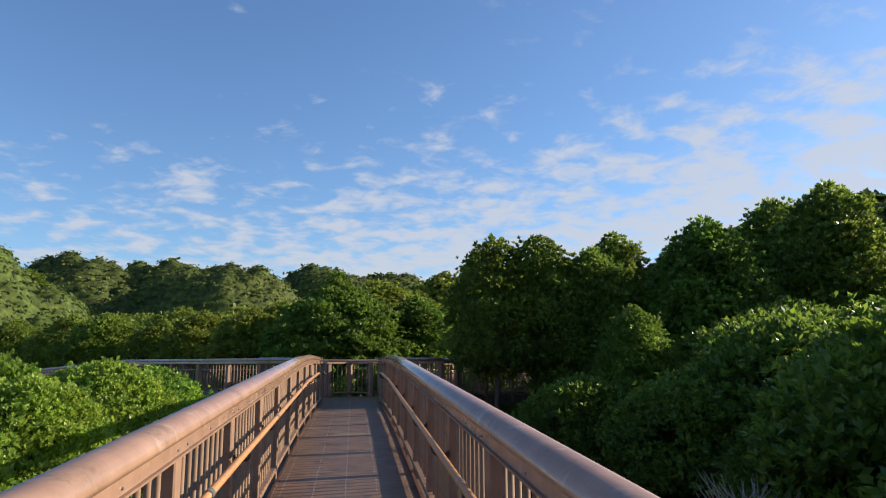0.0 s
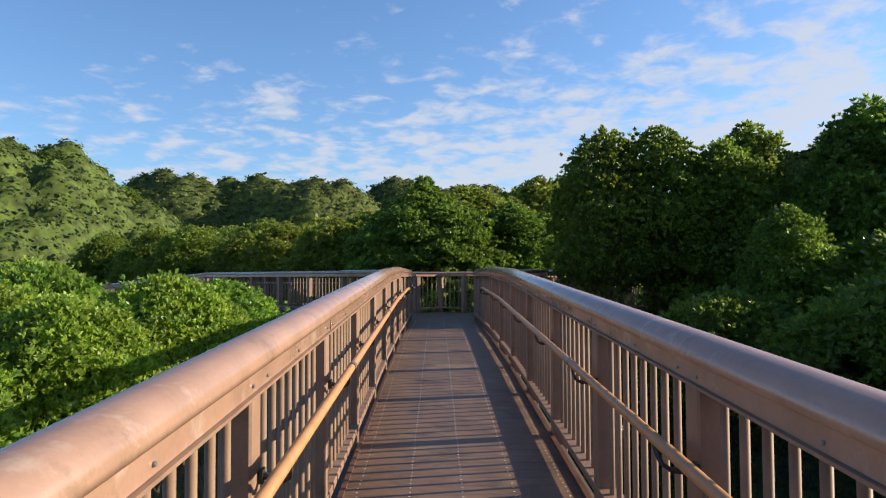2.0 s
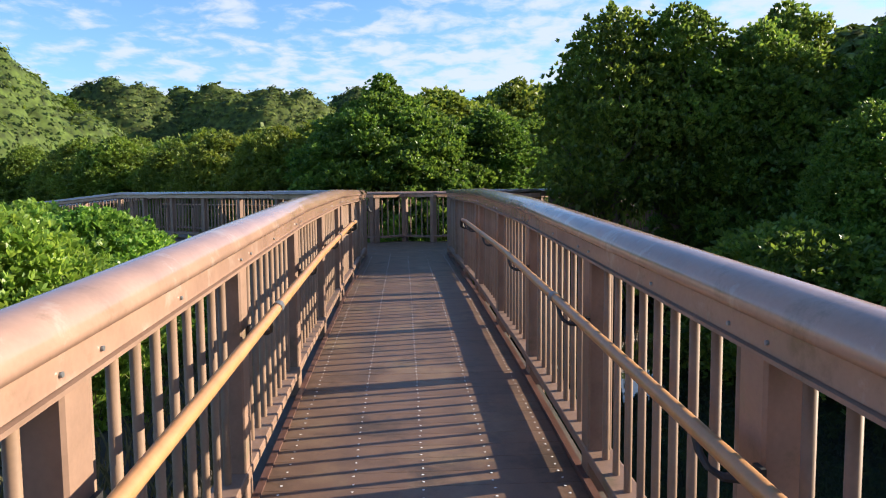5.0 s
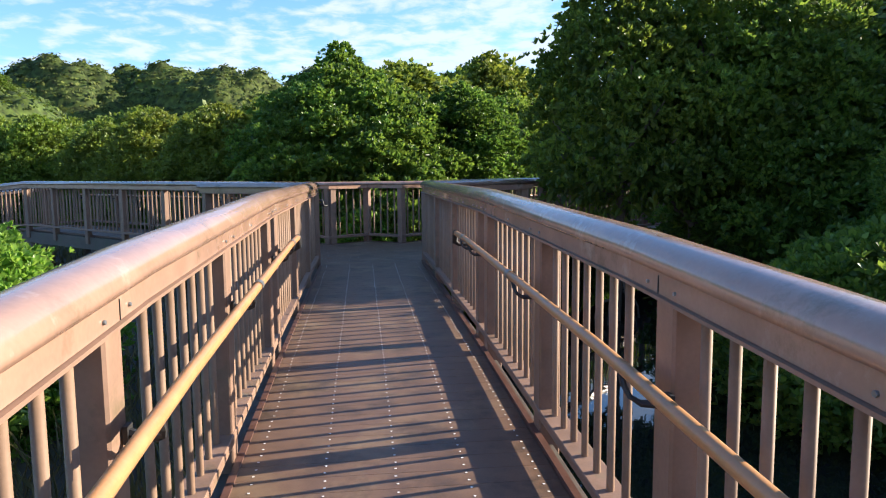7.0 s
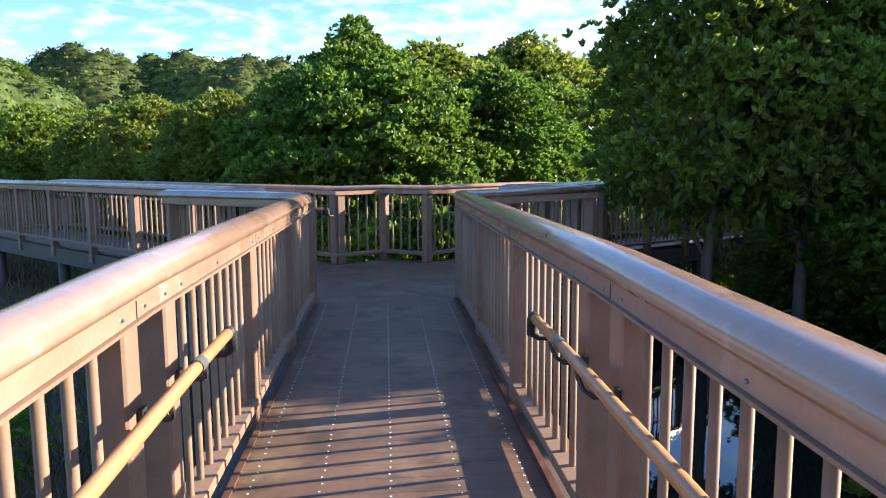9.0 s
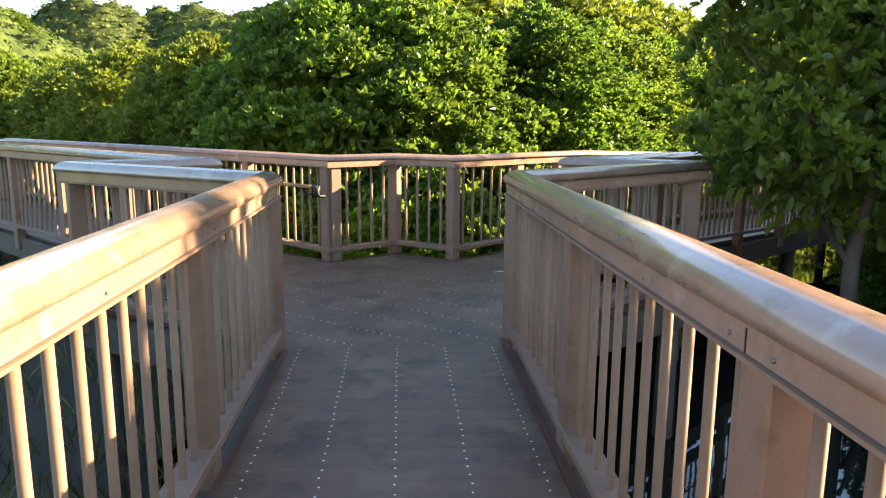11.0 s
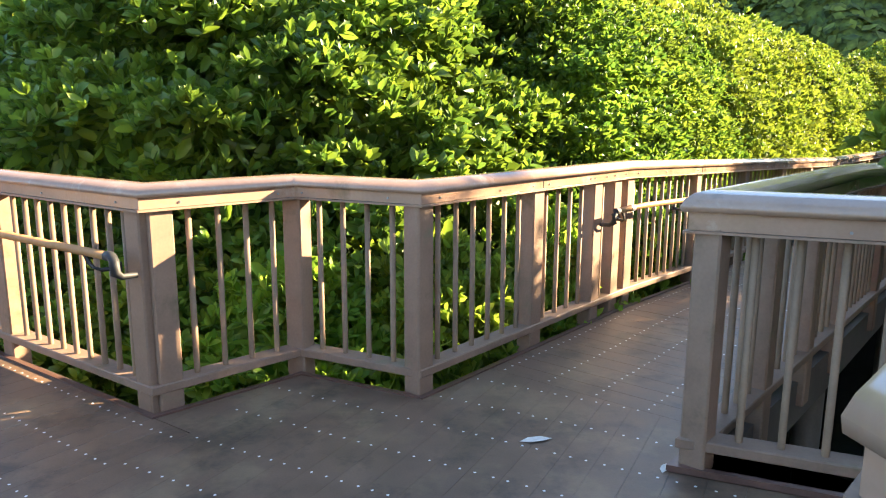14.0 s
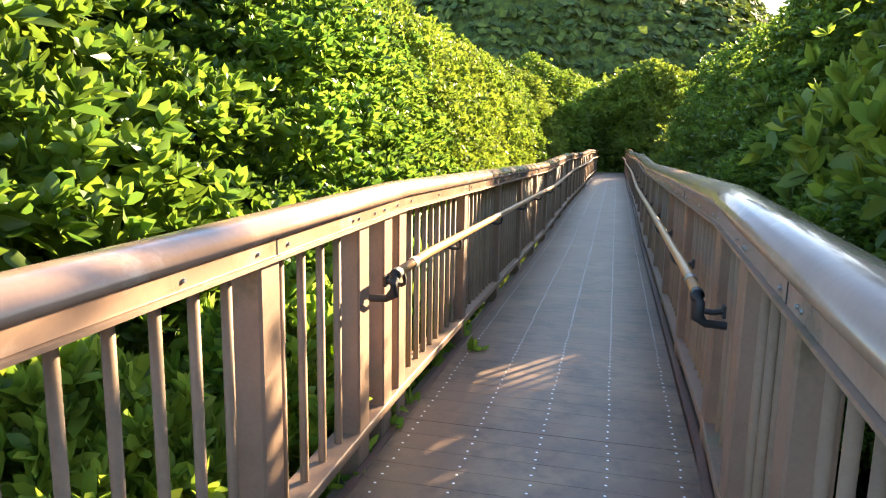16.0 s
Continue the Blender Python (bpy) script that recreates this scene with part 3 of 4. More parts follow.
# ---- ground and water ----
def ground():
    xs = np.concatenate([-np.geomspace(40, 600, 14)[::-1], np.arange(-39, 40, 1.5), np.geomspace(40.5, 600, 14)])
    ys = np.concatenate([-np.geomspace(30, 600, 12)[::-1], np.arange(-29, 60, 1.5), np.geomspace(60.5, 900, 16)])
    v, f = [], []
    for y in ys:
        for x in xs:
            h = 0.22 * noise.noise((x * 0.25, y * 0.25, 0)) + 0.1 * noise.noise((x * 0.9, y * 0.9, 3))
            shore = x - (-2.6 - 0.145 * (min(y, 14) - 10.66))   # left of the ramp lies the bank
            bank = 0.45 / (1 + math.exp(min(max(shore * 2.0, -30), 30))) - 0.15
            v.append((x, y, -1.35 + h + bank))
    nx = len(xs)
    for j in range(len(ys) - 1):
        for i in range(nx - 1):
            f.append((j * nx + i, j * nx + i + 1, (j + 1) * nx + i + 1, (j + 1) * nx + i))
    tagged(link_mesh("ground", v, f, M_MUD, smooth=True), "dark wet mangrove mud with patches of green", "ground", kind="structure")


ground()


def water():
    m = bpy.data.materials.new("still_dark_water")
    m.use_nodes = True
    n, l = m.node_tree.nodes, m.node_tree.links
    b = n["Principled BSDF"]
    b.inputs["Base Color"].default_value = (0.012, 0.016, 0.012, 1)
    b.inputs["Roughness"].default_value = 0.03
    geo = n.new("ShaderNodeNewGeometry")
    t = n.new("ShaderNodeTexNoise"); t.inputs["Scale"].default_value = 3.0; t.inputs["Detail"].default_value = 3
    l.new(geo.outputs["Position"], t.inputs["Vector"])
    bp = n.new("ShaderNodeBump"); bp.inputs["Strength"].default_value = 0.08; bp.inputs["Distance"].default_value = 0.02
    l.new(t.outputs["Fac"], bp.inputs["Height"]); l.new(bp.outputs[0], b.inputs["Normal"])
    v = [(-12, -32, -1.32), (45, -32, -1.32), (45, 60, -1.32), (-12, 60, -1.32)]
    tagged(link_mesh("water", v, [(0, 1, 2, 3)], m), "still dark creek water reflecting trees and sky", "water", kind="structure")


water()

# ---- foliage ----
def mesh_from_arrays(name, verts, quads, mat):
    me = bpy.data.meshes.new(name)
    me.vertices.add(len(verts))
    me.vertices.foreach_set("co", verts.astype(np.float32).ravel())
    me.loops.add(quads.size)
    me.loops.foreach_set("vertex_index", quads.astype(np.int32).ravel())
    me.polygons.add(len(quads))
    me.polygons.foreach_set("loop_start", np.arange(0, quads.size, 4, dtype=np.int32))
    me.update(calc_edges=True)
    me.validate()
    me.materials.append(mat)
    return me


def unit(a):
    return a / np.maximum(np.linalg.norm(a, axis=1, keepdims=True), 1e-9)


def leaves(rng, base, way, length, width, fine, face=None):
    """Leaves from base points along way: a folded blade of two quads (fine) or one kite; face: the way that the blades turn to."""
    n = len(base)
    side = unit(np.cross(way, rng.normal(size=(n, 3)) if face is None else face + rng.normal(size=(n, 3)) * 0.8))
    up = np.cross(side, way)
    L, W = length[:, None], width[:, None]
    droop = -0.12 * L * np.array([[0, 0, 1.0]])
    tip = base + way * L + droop
    if fine:
        l1, l2 = base + way * L * 0.3 + side * W * 0.46 + up * W * 0.18, base + way * L * 0.72 + side * W * 0.4 + up * W * 0.15 + droop * 0.5
        r1, r2 = base + way * L * 0.3 - side * W * 0.46 + up * W * 0.18, base + way * L * 0.72 - side * W * 0.4 + up * W * 0.15 + droop * 0.5
        v = np.stack([base, l1, l2, tip, r2, r1], 1).reshape(-1, 3)
        k = np.arange(n)[:, None] * 6
        q = np.concatenate([k + np.array([[0, 3, 2, 1]]), k + np.array([[0, 5, 4, 3]])], 1).reshape(-1, 4)
    else:
        v = np.stack([base, base + way * L * 0.5 + side * W * 0.5, tip, base + way * L * 0.5 - side * W * 0.5], 1).reshape(-1, 3)
        q = np.arange(n)[:, None] * 4 + np.array([[0, 3, 2, 1]])
    return v, q


def crown_mesh(name, seed, profile, z1, clump, gap, per, leaf, mat, fine=False, lean=(0, 0), fill=0.5):
    """A closed crown under its top z1. profile: (metres below the top, radius); clump: size of its leafy cushions; gap: metres between rosettes."""
    rng = np.random.default_rng(seed)
    down, rad = np.array([p[0] for p in profile]), np.array([p[1] for p in profile])
    H = down[-1]
    ds = np.linspace(0, H, 60)
    rr = np.interp(ds, down, rad)
    area = 2 * math.pi * rr * np.sqrt(np.gradient(ds) ** 2 + np.gradient(rr) ** 2)
    n = int(area.sum() / (clump * clump * 1.05))
    d = np.interp((np.arange(n) + rng.uniform(0, 1, n)) / n, np.cumsum(area) / area.sum(), ds)
    ang = np.arange(n) * 2.39996 + rng.uniform(-0.5, 0.5, n)
    size = clump * rng.uniform(0.5, 1.4, n) * np.clip(0.45 + 0.75 * np.interp(d, down, rad) / max(rad.max() * 0.6, 0.1), 0.4, 1.0)
    r = np.maximum(np.interp(d, down, rad) * rng.uniform(0.78, 1.03, n) - size * 0.55, 0.0)
    out = np.stack([np.cos(ang), np.sin(ang), np.zeros(n)], 1)
    up1 = 1 - d / H
    cs = out * r[:, None] + np.stack([lean[0] * up1, lean[1] * up1, z1 - d - size * 0.45], 1)
    flat = np.array([[1.1, 1.1, 0.55]])
    # rosettes of leaves over the upper and outer side of each cushion
    count = np.maximum((2.6 * math.pi * size ** 2 / gap ** 2).astype(int), 4)
    pk = np.repeat(np.arange(n), count)
    v = unit(rng.normal(size=(len(pk), 3)))
    tip = unit(out[pk] + np.array([[0, 0, 0.75]]))
    dot = np.sum(v * tip, 1, keepdims=True)
    v = np.where(dot < -0.15, unit(v - 2 * dot * tip), v)
    v[:, 2] = np.where(v[:, 2] < -0.3, -v[:, 2], v[:, 2])
    pos = cs[pk] + v * size[pk][:, None] * flat * (0.8 + rng.gamma(1.6, 0.16, (len(pk), 1)))
    keep = np.ones(len(pos), bool)
    for k in range(n):
        near = np.linalg.norm((pos - cs[k]) / flat, axis=1) > 0.74 * size[k]
        near[pk == k] = True
        keep &= near
    pos, v = pos[keep], v[keep]
    m = len(pos)
    axis = unit(v * 0.65 + np.array([[0, 0, 0.85]]) + rng.normal(size=v.shape) * 0.16)
    base, ax = np.repeat(pos, per, 0), np.repeat(axis, per, 0)
    spin = unit(np.cross(ax, rng.normal(size=ax.shape)))
    rise = rng.uniform(0.3, 2.6, size=(m * per, 1))
    way = unit(ax * rise + spin)
    length = leaf * rng.uniform(0.7, 1.2, m * per)
    v1, q1 = leaves(rng, base - ax * leaf * 0.2, way, length, length * rng.uniform(0.36, 0.48, m * per), fine, ax)
    # older leaves under the rosettes and inside the cushions close the gaps
    k2 = int(m * per * fill)
    pk2 = rng.choice(n, size=k2, p=size ** 2 / np.sum(size ** 2))
    d2 = unit(rng.normal(size=(k2, 3)))
    b2 = cs[pk2] + d2 * size[pk2][:, None] * rng.uniform(0.2, 0.85, size=(k2, 1)) - out[pk2] * size[pk2][:, None] * 0.25
    l2 = leaf * 1.15 * rng.uniform(0.8, 1.3, k2)
    v2, q2 = leaves(rng, b2, unit(d2 + rng.normal(size=(k2, 3)) * 0.6), l2, l2 * 0.5, fine)
    return mesh_from_arrays(name, np.concatenate([v1, v2]), np.concatenate([q1, q2 + len(v1)]), mat), cs[rng.permutation(n)]


def limb(v, f, path, radii, sides=7):
    o = len(v)
    for i, p in enumerate(path):
        t = (path[min(i + 1, len(path) - 1)] - path[max(i - 1, 0)]).normalized()
        e1 = t.cross(Vector((0.9, 0.31, 0.21))).normalized()
        e2 = t.cross(e1)
        for k in range(sides):
            a = 2 * math.pi * k / sides
            v.append(tuple(p + e1 * (radii[i] * math.cos(a)) + e2 * (radii[i] * math.sin(a))))
    for i in range(len(path) - 1):
        for k in range(sides):
            f.append((o + i * sides + k, o + i * sides + (k + 1) % sides, o + (i + 1) * sides + (k + 1) % sides, o + (i + 1) * sides + k))


def trunk_mesh(name, seed, height, cs, girth=0.1, roots=6, limbs=14, foot=-1.4):
    rng = random.Random(seed)
    v, f = [], []
    top = foot + (height - foot) * 0.85
    path = [Vector((rng.uniform(-0.06, 0.06) * k, rng.uniform(-0.06, 0.06) * k, foot + (top - foot) * k / 6)) for k in range(7)]
    limb(v, f, path, [girth * (1 - 0.13 * k) for k in range(7)])
    for k in range(roots):
        a = k * 6.283 / max(roots, 1) + rng.uniform(-0.4, 0.4)
        r = rng.uniform(0.35, 0.75)
        z = foot + rng.uniform(0.4, 0.9)
        limb(v, f, [Vector((0, 0, z)), Vector((math.cos(a) * r * 0.5, math.sin(a) * r * 0.5, z - 0.05)), Vector((math.cos(a) * r * 0.9, math.sin(a) * r * 0.9, z * 0.4 + foot * 0.6)), Vector((math.cos(a) * r, math.sin(a) * r, foot - 0.1))], [0.03, 0.028, 0.024, 0.022], 5)
    for c in list(cs)[:limbs]:
        c = Vector(c)
        zb = min(max(c.z - 0.9, foot + 0.5), top)
        s = Vector((0, 0, zb))
        mid = s.lerp(c, 0.5) + Vector((rng.uniform(-0.1, 0.1), rng.uniform(-0.1, 0.1), -0.08))
        limb(v, f, [s, mid, c], [girth * 0.4, girth * 0.28, girth * 0.12], 5)
    me = bpy.data.meshes.new(name)
    me.from_pydata(v, [], f)
    me.polygons.foreach_set("use_smooth", [True] * len(f))
    me.materials.append(M_BARK)
    return me


def dome(radius, height, spire=0.35, foot=0.9):
    """Outline of a rounded crown: spire 0 is a full dome, 1 a cone; foot: its radius at the bottom, of the whole."""
    steps = [k / 9 for k in range(10)]
    rows = [(height * h, radius * ((1 - spire) * math.sqrt(1 - (1 - min(h / 0.75, 1.0)) ** 2) + spire * min(h / 0.75, 1.0) ** 0.9)) for h in steps]
    return rows[:-1] + [(height, radius * foot)]


def tree_kind(seed, profile, z1, clump, gap, per, leaf, mat, fine=False, girth=0.1, lean=(0, 0), fill=0.5, roots=6):
    crown, cs = crown_mesh("crown", seed, profile, z1, clump, gap, per, leaf, mat, fine, lean, fill)
    return crown, trunk_mesh("trunk", seed, z1 - 0.6, cs, girth, roots)


def plant(name, kind, x, y, turn=0.0, scale=(1, 1, 1), dz=0.0, label="", category="tree", group=""):
    base = new(name)
    base.matrix_basis = Matrix.Translation((x, y, dz)) @ Matrix.Rotation(turn, 4, "Z") @ Matrix.Diagonal((*scale, 1))
    tagged(base, label, category, group)
    for nm, me in (("crown", kind[0]), ("trunk", kind[1])):
        ob = new(nm, me)
        ob.parent = base
    return base


MANGROVE = "dense dark green mangrove tree"
HERO = tree_kind(11, [(0, 0.1), (0.45, 0.5), (0.95, 1.05), (1.5, 1.95), (2.2, 2.55), (2.9, 2.9), (3.8, 3.05), (4.6, 2.9), (5.0, 2.5)], 4.32, 0.5, 0.185, 9, 0.135, M_LEAF, True, 0.12, (-0.55, 0))
NEAR = [tree_kind(21 + k, dome(2.3, 4.9, 0.45), 3.9, 0.48, 0.17, 9, 0.11, M_LEAF, True) for k in range(2)]
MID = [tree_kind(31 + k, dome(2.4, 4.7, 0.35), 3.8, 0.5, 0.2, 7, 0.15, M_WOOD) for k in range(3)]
TALL = [tree_kind(41 + k, dome(2.0, 5.2, 0.4, 0.6), 5.0, 0.46, 0.2, 7, 0.14, M_LEAF, False, 0.13) for k in range(3)]
HIGH = [tree_kind(46 + k, dome(1.75, 3.9, 0.45, 0.5), 5.0, 0.5, 0.23, 9, 0.13, M_LEAF, True, 0.12, fill=0.22) for k in range(2)]
SHRUB = tree_kind(66, dome(1.7, 2.1, 0.1), 0.9, 0.34, 0.19, 6, 0.12, M_LEAF, False, 0.04)
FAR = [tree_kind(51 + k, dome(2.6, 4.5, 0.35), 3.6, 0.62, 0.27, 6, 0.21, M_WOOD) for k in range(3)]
BUSH = [tree_kind(61 + k, dome(1.9, 2.35, 0.25), 1.15, 0.42, 0.16, 7, 0.11, M_BUSH, False, 0.04) for k in range(2)]

plant("mangrove_tree", HERO, -1.8, 18.2, 0.0, label="broad domed mangrove tree close behind the notched railing")

rnd = random.Random(5)
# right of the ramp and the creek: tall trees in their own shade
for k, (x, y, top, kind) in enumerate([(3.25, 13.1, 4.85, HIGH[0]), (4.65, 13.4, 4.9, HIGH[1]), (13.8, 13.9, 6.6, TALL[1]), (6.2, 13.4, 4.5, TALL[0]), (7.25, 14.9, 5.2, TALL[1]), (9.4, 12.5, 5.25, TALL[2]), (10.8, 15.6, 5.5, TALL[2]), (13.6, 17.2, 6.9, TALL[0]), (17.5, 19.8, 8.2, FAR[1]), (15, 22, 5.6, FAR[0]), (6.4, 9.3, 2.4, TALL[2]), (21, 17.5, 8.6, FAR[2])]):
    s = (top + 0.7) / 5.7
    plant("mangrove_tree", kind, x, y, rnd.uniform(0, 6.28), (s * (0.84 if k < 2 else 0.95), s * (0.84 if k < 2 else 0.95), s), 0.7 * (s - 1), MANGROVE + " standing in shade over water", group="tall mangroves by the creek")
# along the far side of the right branch
for k, (s, off) in enumerate([(5.0, 2.9), (8.0, 3.5), (10.8, 4.0), (13.4, 4.2), (15.8, 4.4), (19.0, 4.6), (22.5, 4.4), (26, 4.5), (30, 4.5), (34, 4.3)]):
    p = Vector(CORNER_R) + RIGHT_WAY * s - RIGHT_SIDE * off
    sc = rnd.uniform(0.92, 1.08)
    plant("mangrove_tree", NEAR[k % 2] if k < 3 else MID[k % 3], p.x, p.y, rnd.uniform(0, 6.28), (sc, sc, sc * (0.92 if k < 2 else 1.05)), 0, MANGROVE + " beside the railing", group="mangroves along the walkway")
for k, (s, off) in enumerate([(6, 6.2), (10.5, 6.4), (15, 6.6), (20, 6.6), (26, 6.6), (32, 6.6), (41, -2.6), (39, 4)]):
    p = Vector(CORNER_R) + RIGHT_WAY * s - RIGHT_SIDE * off
    plant("mangrove_tree", MID[k % 3], p.x, p.y, rnd.uniform(0, 6.28), (1.5, 1.5, 1.2 if k == 0 else 1.38), 0, MANGROVE, group="mangroves along the walkway")
# near side of the right branch
for k, (s, off) in enumerate([(5.6, 2.9), (6.6, 4.6), (9.0, 2.5), (12.5, 3.3), (17.5, 3.6), (21, 3.4), (25, 3.3), (29, 4.3)]):
    p = Vector(CORNER_R) + RIGHT_WAY * s + RIGHT_SIDE * (WIDTH_R + off)
    plant("mangrove_tree", TALL[k % 3] if k > 2 else NEAR[k % 2], p.x, p.y, rnd.uniform(0, 6.28), (0.95, 0.95, 0.85) if k > 2 else (0.8, 0.8, (0.76, 0.62, 0.62)[k]), 0 if k > 2 else -0.3, MANGROVE + " over the creek", group="mangroves over the creek")
# left wood behind the left branch
count = 0
for row, (d0, top) in enumerate([(4.0, 3.4), (7.8, 3.9), (12.5, 4.3), (18, 4.7)]):
    for k in range(9 + row * 2):
        s = -1.5 + k * 3.7 + (row % 2) * 1.8 + (2.5 if row == 0 else 0)
        p = Vector(CORNER_L) + LEFT_WAY * s + LEFT_SIDE * (d0 + rnd.uniform(-0.6, 0.6))
        if (p - Vector((-1.8, 18.2))).length < 4.8:
            continue
        q = p - Vector(CORNER_R)
        if q.dot(RIGHT_WAY) > -1 and q.dot(RIGHT_SIDE) > -4.6:
            continue
        sc = top / 3.7 * rnd.uniform(0.9, 1.08)
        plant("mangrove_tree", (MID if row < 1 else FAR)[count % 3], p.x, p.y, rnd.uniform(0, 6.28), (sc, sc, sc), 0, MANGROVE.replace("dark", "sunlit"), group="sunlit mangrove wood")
        count += 1
for k, (x, y) in enumerate([(-0.2, 23.0), (0.0, 26.5), (2, 29.5), (5, 33), (8, 37)]):
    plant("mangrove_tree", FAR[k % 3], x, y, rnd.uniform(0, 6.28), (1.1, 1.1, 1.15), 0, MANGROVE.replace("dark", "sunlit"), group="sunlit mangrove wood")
# trees that close the view at the end of the right branch
PALE = tree_kind(71, dome(2.2, 4.8, 0.5), 3.9, 0.55, 0.26, 6, 0.2, M_PALE)
for s, across, kind, sc in [(43, 0.4, FAR[0], 1.5), (46, -2.5, FAR[1], 1.7), (46, 3, FAR[2], 1.6), (31, 4.7, PALE, 0.9), (35, 4.6, PALE, 1.0)]:
    p = Vector(CORNER_R) + RIGHT_WAY * s + RIGHT_SIDE * across
    plant("mangrove_tree", kind, p.x, p.y, rnd.uniform(0, 6.28), (sc, sc, sc), -1.2, "yellow-green tree closing the end of the walkway", group="trees at the walkway's end")
# bushes left of the ramp
for k, (x, y, s, tall) in enumerate([(-4.6, 7.6, 0.85, 1.05), (-4.2, 5.0, 0.85, 1.15), (-3.9, 2.2, 0.7, 1.1), (-3.7, -0.6, 0.65, 1.1), (-6.9, 9.6, 1.0, 0.95), (-9.3, 8.6, 1.1, 1.15), (-7.3, 6.2, 0.95, 1.2), (-6.2, 3.2, 1.0, 1.0), (-8.8, 3.4, 1.1, 1.25), (-6.3, 0.0, 0.95, 1.2), (-9.4, 0.2, 1.15, 1.1), (-11.8, 6, 1.2, 1.25), (-12, 10.5, 1.1, 1.1), (-5.6, -2.8, 0.85, 1.15), (-8.3, -3.2, 1.05, 1.15)]):
    plant("mangrove_bush", BUSH[k % 2], x, y, rnd.uniform(0, 6.28), (s, s, s * tall), -0.1, "bright green low mangrove bush with small glossy leaves", "bush", "bushes beside the ramp")
# young growth under the broad tree, just behind the railing
YOUNG = tree_kind(64, dome(0.75, 1.7, 0.3), 0.55, 0.28, 0.16, 8, 0.125, M_BUSH, True, 0.03, roots=3)
for k, (x, y, s, tall) in enumerate([(-1.35, 15.0, 1.0, 1.0), (-0.35, 15.15, 0.9, 1.15), (0.55, 15.75, 0.9, 1.2), (1.45, 16.8, 0.9, 1.25), (-2.5, 15.2, 1.0, 0.85), (-3.6, 15.9, 0.9, 0.8)]):
    plant("mangrove_bush", YOUNG, x, y, rnd.uniform(0, 6.28), (s, s, tall), 0.0, "young yellow-green mangrove bush close behind the railing", "bush", "young growth behind the railing")
# low growth over the creek
for k, (x, y, s) in enumerate([(4.9, 8.3, 0.9), (6.6, 6.2, 0.95), (8.6, 8.0, 1.2), (7.6, 3.2, 0.8), (9.6, 4.6, 1.2), (8.6, 0.4, 0.8), (12, 7.5, 1.7), (11, 11, 1.8), (14.5, 10, 2.0), (6.8, -2.6, 0.55), (13, 3.5, 1.5), (8.9, 6.6, 1.5), (10.6, 3.6, 1.6), (9.6, 9.8, 1.6), (8.8, 2.2, 1.45), (8.9, -1.4, 1.45), (9.4, -5.0, 1.6)]):
    plant("mangrove_bush", SHRUB, x, y, rnd.uniform(0, 6.28), (s, s, s), 1.2 * (s - 1), "dark low mangrove bush in the shade of the creek", "bush", "bushes by the creek")

# ---- hills ----
M_HILL = leaf_material("wooded_hill", (0.042, 0.075, 0.012), (0.115, 0.145, 0.02), 0.25, 0.8, 0.6)


